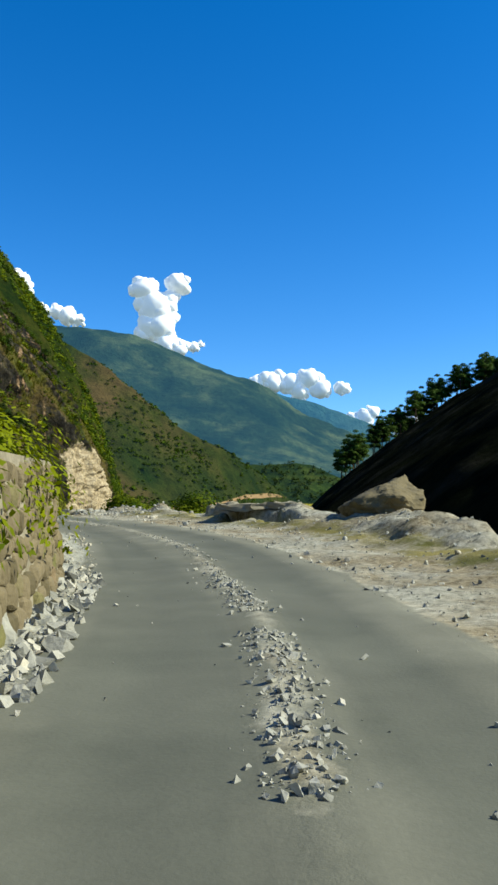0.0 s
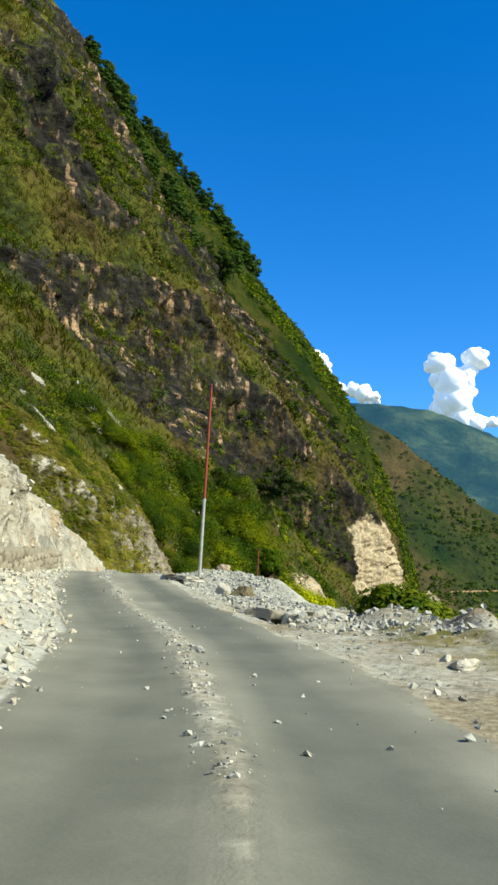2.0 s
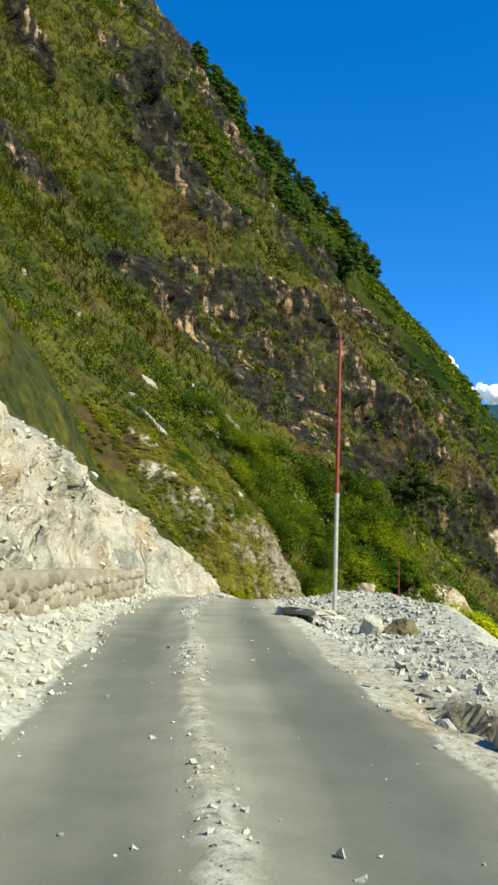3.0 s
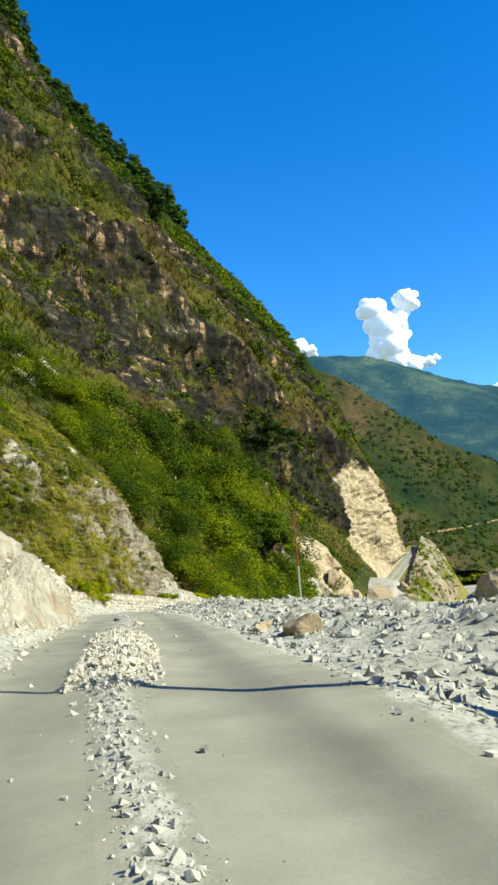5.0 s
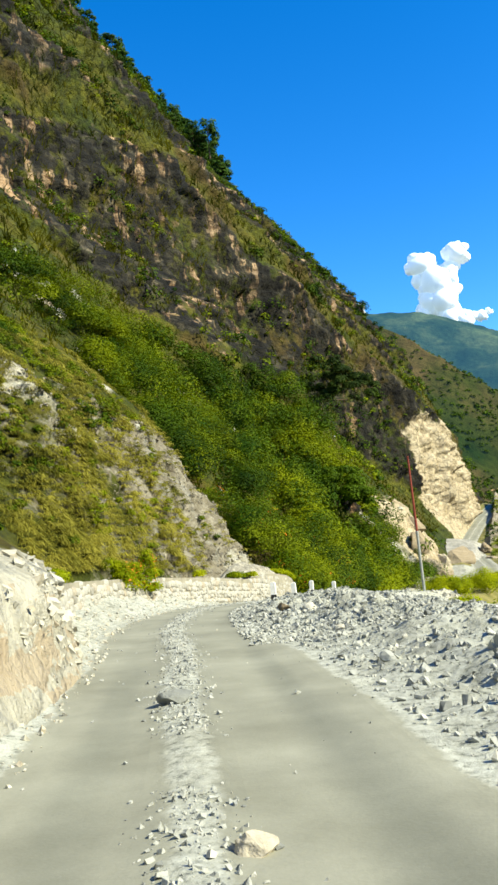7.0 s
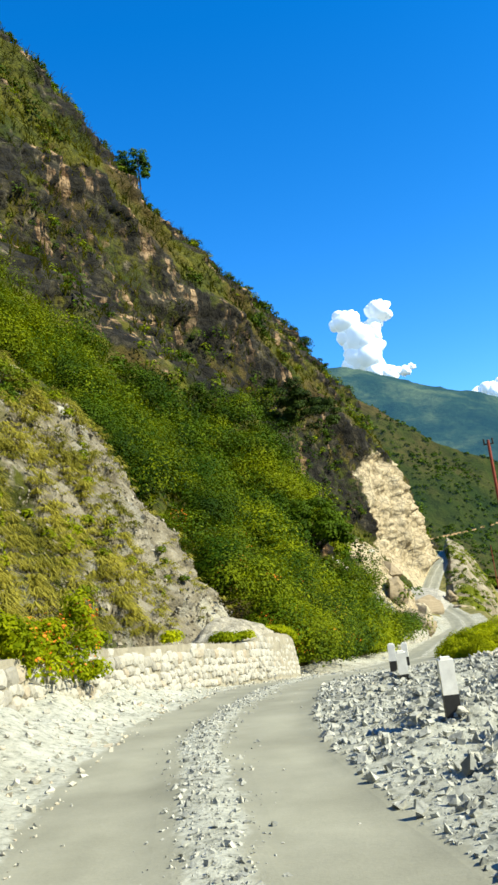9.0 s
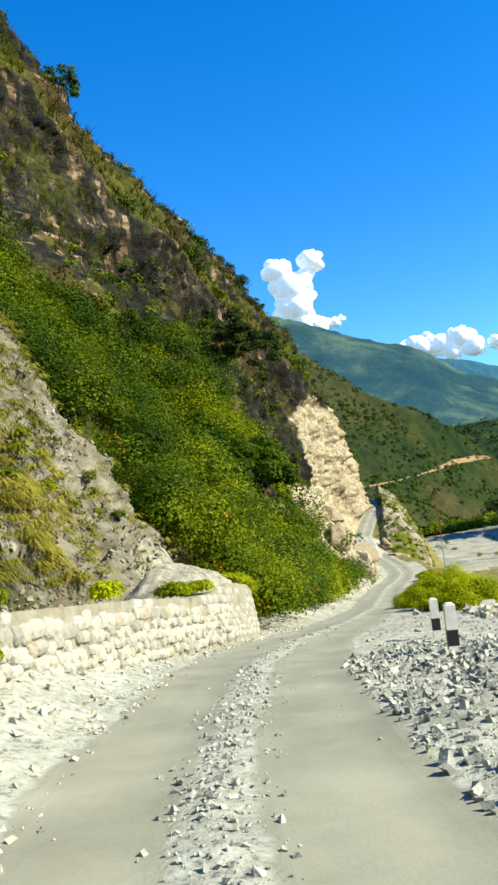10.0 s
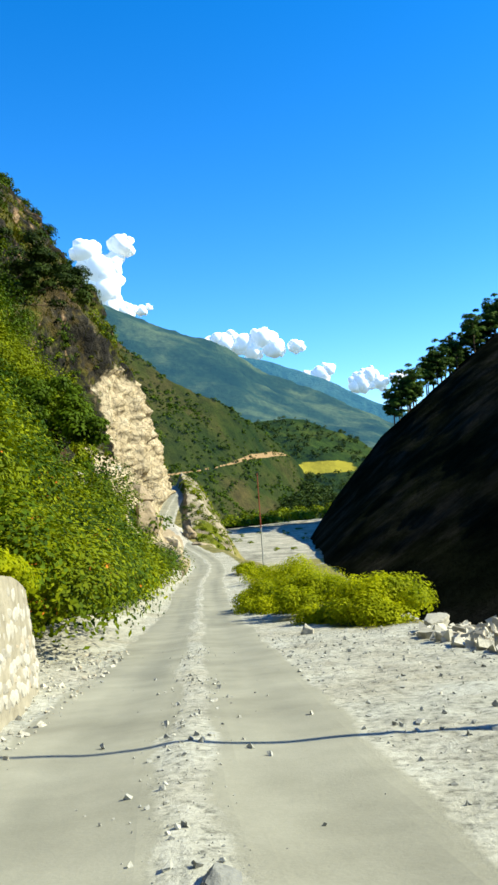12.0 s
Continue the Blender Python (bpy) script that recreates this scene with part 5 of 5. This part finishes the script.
# single stones that stand out in the rubble
SHAPES = [rock_shape(580 + k, 2, 10, 0.14) for k in range(6)]
MODELS = []
for k, bm in enumerate(SHAPES):
    for mat in (GREY_STONE, WHITE_STONE):
        me = bpy.data.meshes.new("stone")
        bm.to_mesh(me)
        me.materials.append(mat)
        MODELS.append(me)
    bm.free()
rng = np.random.default_rng(583)
for k in range(190):
    side = k % 5
    if side < 3:
        y, u, s = 62 + 44 * rng.random(), 2.4 + 4.4 * rng.random(), 0.1 + 0.14 * rng.random() ** 2.5
    elif side == 3:
        y, u, s = 6 + 120 * rng.random(), 2.2 + 4.5 * rng.random(), 0.1 + 0.14 * rng.random() ** 2
    else:
        y, u, s = 28 + 98 * rng.random(), -2.1 - 1.6 * rng.random(), 0.1 + 0.16 * rng.random() ** 2
    x, yy, z = on_ground(y, u)
    white = side == 4 or rng.random() < 0.3
    ob = new("rubble_stone", MODELS[2 * int(rng.integers(6)) + int(white)])
    ob.matrix_world = pose(x, yy, z + s * 0.2, 25 * rng.normal(), 25 * rng.normal(), 360 * rng.random()) @ Matrix.Diagonal((s * 1.3, s, s * 0.85, 1))
    tagged(ob, "angular white stone in the roadside rubble" if white else "angular grey stone in the roadside rubble", "stone", "rubble stones")


# ---- made things ----
MORTAR, mt, mb = material("pale_mortar", 0.95)
mt.links.new(ramp(mt, noise_tex(mt, coords(mt), 2.5, 7, 0.7), (0.3, (0.16, 0.147, 0.11)), (0.7, (0.30, 0.28, 0.22))), mb.inputs["Base Color"])
bump(mt, mb, noise_tex(mt, coords(mt), 12, 5), 0.6, 0.04)


def plain(name, colour, rough, metal=0.0, scale=5.0, vary=0.35):
    m, t, b = material(name, rough)
    b.inputs["Metallic"].default_value = metal
    n = noise_tex(t, coords(t), scale, 6, 0.65)
    t.links.new(mix(t, 1.0, colour, ramp(t, n, (0.3, 1 - vary), (0.7, 1.0)), "MULTIPLY"), b.inputs["Base Color"])
    bump(t, b, n, 0.2, 0.01)
    return m


SILVER = plain("silver_paint", (0.40, 0.42, 0.40), 0.5, 0.3)
RED_PAINT = plain("faded_red_paint", (0.24, 0.045, 0.03), 0.6)
WHITE_PAINT = plain("white_paint", (0.78, 0.77, 0.72), 0.7, 0, 7, 0.25)
BLACK_PAINT = plain("black_paint", (0.025, 0.025, 0.025), 0.6, 0, 7)
CONCRETE = plain("grey_concrete", (0.42, 0.41, 0.37), 0.9, 0, 2.5, 0.45)
IRON = plain("dark_iron", (0.05, 0.05, 0.05), 0.5, 0.6)


def tube(bm, r1, r2, z0, z1, seg=14, x=0.0, y=0.0):
    bmesh.ops.create_cone(bm, cap_ends=True, segments=seg, radius1=r1, radius2=r2, depth=z1 - z0, matrix=Matrix.Translation((x, y, (z0 + z1) / 2)))


def power_pole(x, y, z, high, lean=(0.0, 0.0)):
    root = thing("power_pole", pose(x, y, z, lean[0], lean[1], 0), "tubular steel power pole, silver below and faded red above", "pole", "power poles")
    k = 0.45 * high
    bm = bmesh.new()
    tube(bm, 0.078, 0.074, -0.4, k)
    part("lower_tube", bm, SILVER, root, "silver lower tube")
    bm = bmesh.new()
    tube(bm, 0.088, 0.088, k - 0.12, k + 0.05)
    part("collar", bm, SILVER, root)
    bm = bmesh.new()
    tube(bm, 0.066, 0.052, k + 0.05, high)
    part("upper_tube", bm, RED_PAINT, root, "faded red upper tube")
    bm = bmesh.new()
    bmesh.ops.create_cube(bm, size=1, matrix=pose(0, 0, high - 0.15) @ Matrix.Diagonal((0.36, 0.05, 0.05, 1)))
    arm = part("crossarm", bm, IRON, root)
    for s in (-0.15, 0.15):
        bm = bmesh.new()
        tube(bm, 0.03, 0.035, high - 0.12, high + 0.05, 10, s)
        part("insulator", bm, IRON, arm, "dark insulator")
    return root


power_pole(-17.64, 60.4, 4.1, 10.4)
power_pole(-33.4, 115.0, float(on_ground(115.0, 7.2)[2]) - 0.1, 10.5 - float(on_ground(115.0, 7.2)[2]))
power_pole(-32.3, 201, -4.0, 11.4)


def guard_post(x, y, z, turn, lean):
    root = thing("guard_post", pose(x, y, z, lean[0], lean[1], turn), "concrete roadside post painted in white and black bands", "post", "guard posts")
    for name, z0, z1, mat, label in (("base", -0.5, 0.22, WHITE_PAINT, ""), ("black_band", 0.22, 0.47, BLACK_PAINT, "black painted band"), ("top", 0.47, 0.88, WHITE_PAINT, "")):
        bm = bmesh.new()
        bmesh.ops.create_cube(bm, size=1, matrix=Matrix.Translation((0, 0, (z0 + z1) / 2)) @ Matrix.Diagonal((0.17, 0.17, z1 - z0, 1)))
        if name == "top":
            up = [e for e in bm.edges if all(v.co.z > z1 - 0.01 for v in e.verts)]
            bmesh.ops.bevel(bm, geom=up, offset=0.03, segments=2, affect="EDGES")
        part(name, bm, mat, root, label)
    return root


guard_post(-35.1, 94.4, 4.43, 10, (-1.0, 0.5))
guard_post(-36.15, 100.0, 4.00, 8, (1.5, -1.0))
guard_post(-36.9, 104.95, 3.7, 5, (0, 1.5))
guard_post(-37.0, 109.3, 3.3, 3, (-1, 0.5))


def stone_wall(name, path, height, thick, seed, label, parts_from, parts_to, plinth=0.0, smooth_from=999.0, proud=0.095, stone=None):
    """A wall of irregular stones set in mortar; path gives (x, y, z) of its face's foot."""
    rng = np.random.default_rng(seed)
    a = np.array(path, float)
    run = np.concatenate([[0], np.cumsum(np.linalg.norm(np.diff(a[:, :2], axis=0), axis=1))])
    length = run[-1]
    root = thing(name, pose(*a[0]), label, "wall", kind="structure")

    def at(s):
        return np.array([np.interp(s, run, a[:, k]) for k in range(3)])

    def ahead(s):
        d = at(min(s + 0.2, length)) - at(max(s - 0.2, 0))
        return d / np.linalg.norm(d)

    n = int(length / 0.5) + 1
    v, f = [], []
    for i in range(n + 1):
        s = length * i / n
        p, d = at(s), ahead(s)
        side = np.array([-d[1], d[0], 0])
        h = height(p[1])
        for q in (p + [0, 0, -0.4], p + side * 0.12 * h + [0, 0, h], p + side * (thick + 0.12 * h) + [0, 0, h], p + side * (thick + 0.1) + [0, 0, -0.4]):
            v.append(q - a[0])
    for i in range(n):
        for k in range(4):
            f.append((4 * i + k, 4 * i + (k + 1) % 4, 4 * i + 4 + (k + 1) % 4, 4 * i + 4 + k))
    f += [(3, 2, 1, 0), (4 * n, 4 * n + 1, 4 * n + 2, 4 * n + 3)]
    core = new("mortar_core", mesh_from("mortar_core", v, f, MORTAR, True))
    core.parent = root
    shapes = []
    for k in range(10):
        bm = bmesh.new()
        bmesh.ops.create_icosphere(bm, subdivisions=2, radius=1.0)
        v = np.array([x.co[:] for x in bm.verts])
        v = np.sign(v) * np.abs(v) ** 0.62 * 0.56
        v = v * (1 + 0.2 * fbm(v * 2.2 + 3.1 * k, 3, seed + k)[:, None])
        for x, co in zip(bm.verts, v):
            x.co = co
        me = bpy.data.meshes.new("stone")
        bm.to_mesh(me)
        bm.free()
        me.materials.append(stone or WALL_STONE)
        shapes.append(me)
    rest_v, rest_f, base, made = [], [], 0, 0
    s = 0.1
    z_top = plinth
    while z_top < 2.4:
        row = 0.16 + 0.13 * rng.random()
        s = rng.random() * 0.2
        while s < length - 0.05:
            w = row * (0.9 + 1.0 * rng.random())
            p, d = at(s + w / 2), ahead(s + w / 2)
            side = np.array([-d[1], d[0], 0])
            h = height(p[1])
            zc = z_top + row / 2 + 0.035 * rng.normal()
            if zc + row * 0.42 < h and rng.random() < 0.95:
                c = p + side * (0.12 * zc + proud - 0.03 * rng.random() + 0.07 * smooth(smooth_from - 1, smooth_from + 1, p[1])) + [0, 0, zc]
                size = (w * (0.98 + 0.14 * rng.random()), 0.26, row * (0.98 + 0.2 * rng.random()))
                turn = math.degrees(math.atan2(d[1], d[0]))
                me = shapes[int(rng.integers(10))]
                m = pose(*(c - a[0]), 3 * rng.normal(), 9 * rng.normal(), turn) @ Matrix.Diagonal((*size, 1))
                if parts_from < p[1] < parts_to and made < 300:
                    o = new("stone", me)
                    o.parent = root
                    o.matrix_basis = m
                    made += 1
                else:
                    mv = np.array([(m @ x.co)[:] for x in me.vertices])
                    rest_v.append(mv)
                    for g in me.polygons:
                        rest_f.append([i + base for i in g.vertices])
                    base += len(mv)
            s += w
        z_top += row
    me = bpy.data.meshes.new("stonework")
    me.from_pydata(np.concatenate(rest_v).tolist() if rest_v else [], [], rest_f)
    me.materials.append(stone or WALL_STONE)
    o = new("stonework", me)
    o.parent = root
    o["kind"] = "stuff"
    return root


WALL_STONE = stony("wall_stone", (0.25, 0.24, 0.205), (0.39, 0.38, 0.335), (0.34, 0.29, 0.215))
ys = [83.5, 88, 91, 93, 97, 102, 108, 114, 120, 122, 124]
stone_wall("roadside_wall", [(float(wall_x(y)), y, float(road_z(y)) - 0.05) for y in ys], lambda y: float(wall_height(y)), 2.3, 71, "white and tan rubble-stone retaining wall beside the road", 104, 124, 0.22, 116.5)
yw = np.linspace(111, 124.2, 10)
sunk = 0.5 * (1 - smooth(112, 115.5, yw))
rise = 0.75 * smooth(124.6, 117, yw) * smooth(112, 116, yw) + 0.03
loft("wall_debris",
     [[(float(wall_x(y)) - 0.3, y, float(road_z(y) + wall_height(y)) - 0.22 - k) for y, k in zip(yw, sunk)],
      [(float(wall_x(y)) - 0.9, y, float(road_z(y) + wall_height(y) + 0.5 * r) - k) for y, r, k in zip(yw, rise, sunk)],
      [(float(wall_x(y)) - 2.2, y, float(road_z(y) + wall_height(y) + r) - k) for y, r, k in zip(yw, rise, sunk)],
      [(float(wall_x(y)) - 3.6, y, float(road_z(y) + wall_height(y)) - 0.6 - k) for y, k in zip(yw, sunk)]],
     120, 50, DEBRIS, 0.28, 0.6, 240, "white stony debris sloping down to the top of the wall", "debris")
OLD_STONE = stony("mossy_wall_stone", (0.10, 0.085, 0.048), (0.19, 0.16, 0.10), (0.15, 0.15, 0.055))
ys = [-2, 3, 8, 11, 15]
stone_wall("near_wall", [(float(road_x(y)) - 2.12, y, float(road_z(y)) - 0.05) for y in ys], lambda y: 1.75, 0.6, 72, "brown weathered stone retaining wall with moss", 7, 15, 0.0, 999.0, 0.115, OLD_STONE)
ys = [172, 176, 181, 186]
stone_wall("bend_wall", [(x, y, float(road_z(y)) - 0.1) for x, y in zip((-43.0, -42.6, -42.0, -41.4), ys)], lambda y: 1.5, 0.6, 74, "pale stone retaining wall at the road bend", 172, 186)
ys = [33, 37, 42, 47, 52, 57]
stone_wall("bank_wall", [(float(foot_x(y)) + 1.0, y, float(road_z(y)) + 0.1) for y in ys], lambda y: 1.2 - 0.03 * max(y - 42, 0), 0.5, 73, "low grey stone wall under the excavated bank", 33, 57, 0.0, 999.0, 0.1, SOIL_STONE)


def broken_slab(y, u, size, tilt, seed, label):
    """A broken concrete slab propped on rubble with a dark hollow below it."""
    rng = np.random.default_rng(seed)
    x, yy, z = on_ground(y, u)
    root = thing("broken_slab", pose(x, yy, z - 0.02, tilt[0], tilt[1], tilt[2]), label, "slab", "broken slabs")
    bm = bmesh.new()
    bmesh.ops.create_cube(bm, size=1, matrix=Matrix.Translation((0, 0, 0.24)) @ Matrix.Diagonal((*size, 0.16, 1)))
    bmesh.ops.subdivide_edges(bm, edges=bm.edges[:], cuts=4, use_grid_fill=True)
    for v in bm.verts:
        v.co += Vector(rng.normal(size=3) * [0.03, 0.03, 0.012])
    part("slab", bm, CONCRETE, root)
    for sx, sy in ((-0.4, 0.42), (0.4, 0.42), (0.05, 0.45)):
        o = part("support", rock_shape(seed + int(sx * 10) + 3, 2), GREY_STONE, root)
        o.matrix_basis = Matrix.Translation((sx * size[0], sy * size[1], 0.0)) @ Matrix.Diagonal((0.5, 0.4, 0.5, 1))
    return root


def overhanging_slab(y, u, size, lift, turn, seed, label):
    """A cracked slab of the old road edge, left hanging over the hollow that the water cut below it."""
    rng = np.random.default_rng(seed)
    x, yy, z = on_ground(y, u)
    root = thing("overhanging_slab", pose(x, yy, z + lift, 0, 2, turn), label, "slab", "broken slabs")
    bm = bmesh.new()
    bmesh.ops.create_cube(bm, size=1, matrix=Matrix.Diagonal((*size, 1)))
    bmesh.ops.subdivide_edges(bm, edges=bm.edges[:], cuts=9, use_grid_fill=True)
    v = np.array([q.co[:] for q in bm.verts])
    d = np.stack([fbm(v * 1.3 + k * 9.1 + seed, 4, seed + k) for k in range(3)], -1) * [0.5, 0.5, 0.22]
    for q, m in zip(bm.verts, d):
        q.co += Vector(m)
    part("slab", bm, EARTH_CRUST, root)
    for k in (-0.36, -0.05, 0.3):
        o = part("support", rock_shape(seed + int(k * 50) + 60, 2), GREY_STONE, root)
        o.matrix_basis = Matrix.Translation((0.3 * size[0], k * size[1], -0.5 * size[2] - 0.15)) @ Matrix.Diagonal((0.7, 0.8, 0.7, 1))
    return root


EARTH_CRUST = stony("earth_crust", (0.20, 0.185, 0.14), (0.30, 0.28, 0.215), (0.36, 0.335, 0.26), 0.5)
overhanging_slab(33.6, 6.2, (2.6, 4.6, 0.2), 0.32, -8, 640, "pale cracked slab of the road edge hanging over a dark hollow")
overhanging_slab(43.4, 3.6, (1.1, 2.0, 0.16), 0.08, -22, 650, "grey cracked slab of the road edge over a washed-out hollow")
broken_slab(52.6, 2.5, (0.9, 1.5), (2, 3, 62), 84, "broken concrete slab lying over a hollow beside the road")


# ---- clouds ----
def cloud(name, blobs, seed, label):
    """Cumulus: rounded heads, lumpy at three scales."""
    rng = np.random.default_rng(seed)
    bm = bmesh.new()
    for x, y, z, r in blobs:
        for _ in range(34):
            d = rng.normal(size=3)
            d *= (0.5 + 0.4 * rng.random()) * r / np.linalg.norm(d)
            k = 0.2 + 0.3 * rng.random() ** 1.5
            bmesh.ops.create_icosphere(bm, subdivisions=2, radius=r * k, matrix=Matrix.Translation((x + d[0], y + d[1] * 0.4, z + d[2] * 0.8)))
        bmesh.ops.create_icosphere(bm, subdivisions=3, radius=r * 0.8, matrix=Matrix.Translation((x, y, z)))
    v = np.array([q.co[:] for q in bm.verts])
    n = fbm(v / 70.0, 5, seed)
    for q, k in zip(bm.verts, n):
        q.co += q.normal * float(k) * 26
    for f in bm.faces:
        f.smooth = True
    return tagged(part(name, bm, CLOUD), label, "cloud", kind="structure")


CLOUD, ct, cb = material("cloud_white_glow", 1.0)
cb.inputs["Base Color"].default_value = (0.86, 0.86, 0.86, 1)
cb.inputs["Specular IOR Level"].default_value = 0.0
# bluish glow added to lighten the shaded sides, as scattered light would
cb.inputs["Emission Color"].default_value = (0.62, 0.76, 0.95, 1)
cb.inputs["Emission Strength"].default_value = 0.1
cloud("cloud", [(-498, 4383, 1340, 85), (-305, 4400, 1375, 70), (-350, 4398, 1290, 60), (-430, 4392, 1240, 110), (-400, 4395, 1130, 100), (-470, 4390, 1130, 80), (-372, 4395, 1040, 75), (-300, 4400, 1000, 60), (-225, 4403, 1010, 35), (-180, 4403, 1035, 25)], 901, "tall white cumulus cloud over the far mountain")
cloud("cloud", [(120, 4400, 800, 55), (214, 4400, 820, 70), (310, 4395, 810, 70), (410, 4384, 830, 70), (470, 4380, 770, 60), (350, 4390, 760, 60)], 902, "low bank of white cumulus behind the ridge")
cloud("cloud", [(583, 4362, 775, 38), (610, 4360, 765, 25)], 903, "small white cloud puff")
cloud("cloud", [(700, 4340, 610, 60), (740, 4337, 635, 45), (640, 4350, 600, 40)], 904, "small white cloud behind the ridge")
cloud("cloud", [(900, 4300, 560, 60), (950, 4296, 590, 55), (1000, 4290, 540, 45), (1090, 4257, 555, 40)], 905, "white cloud behind the shaded hill")
cloud("cloud", [(-900, 4310, 1170, 60), (-960, 4300, 1190, 50), (-850, 4315, 1150, 45)], 906, "small white cloud above the mountain")
cloud("cloud", [(-1165, 4246, 1370, 60), (-1130, 4250, 1300, 55), (-1060, 4270, 1200, 50)], 907, "white cloud behind the mountain's shoulder")
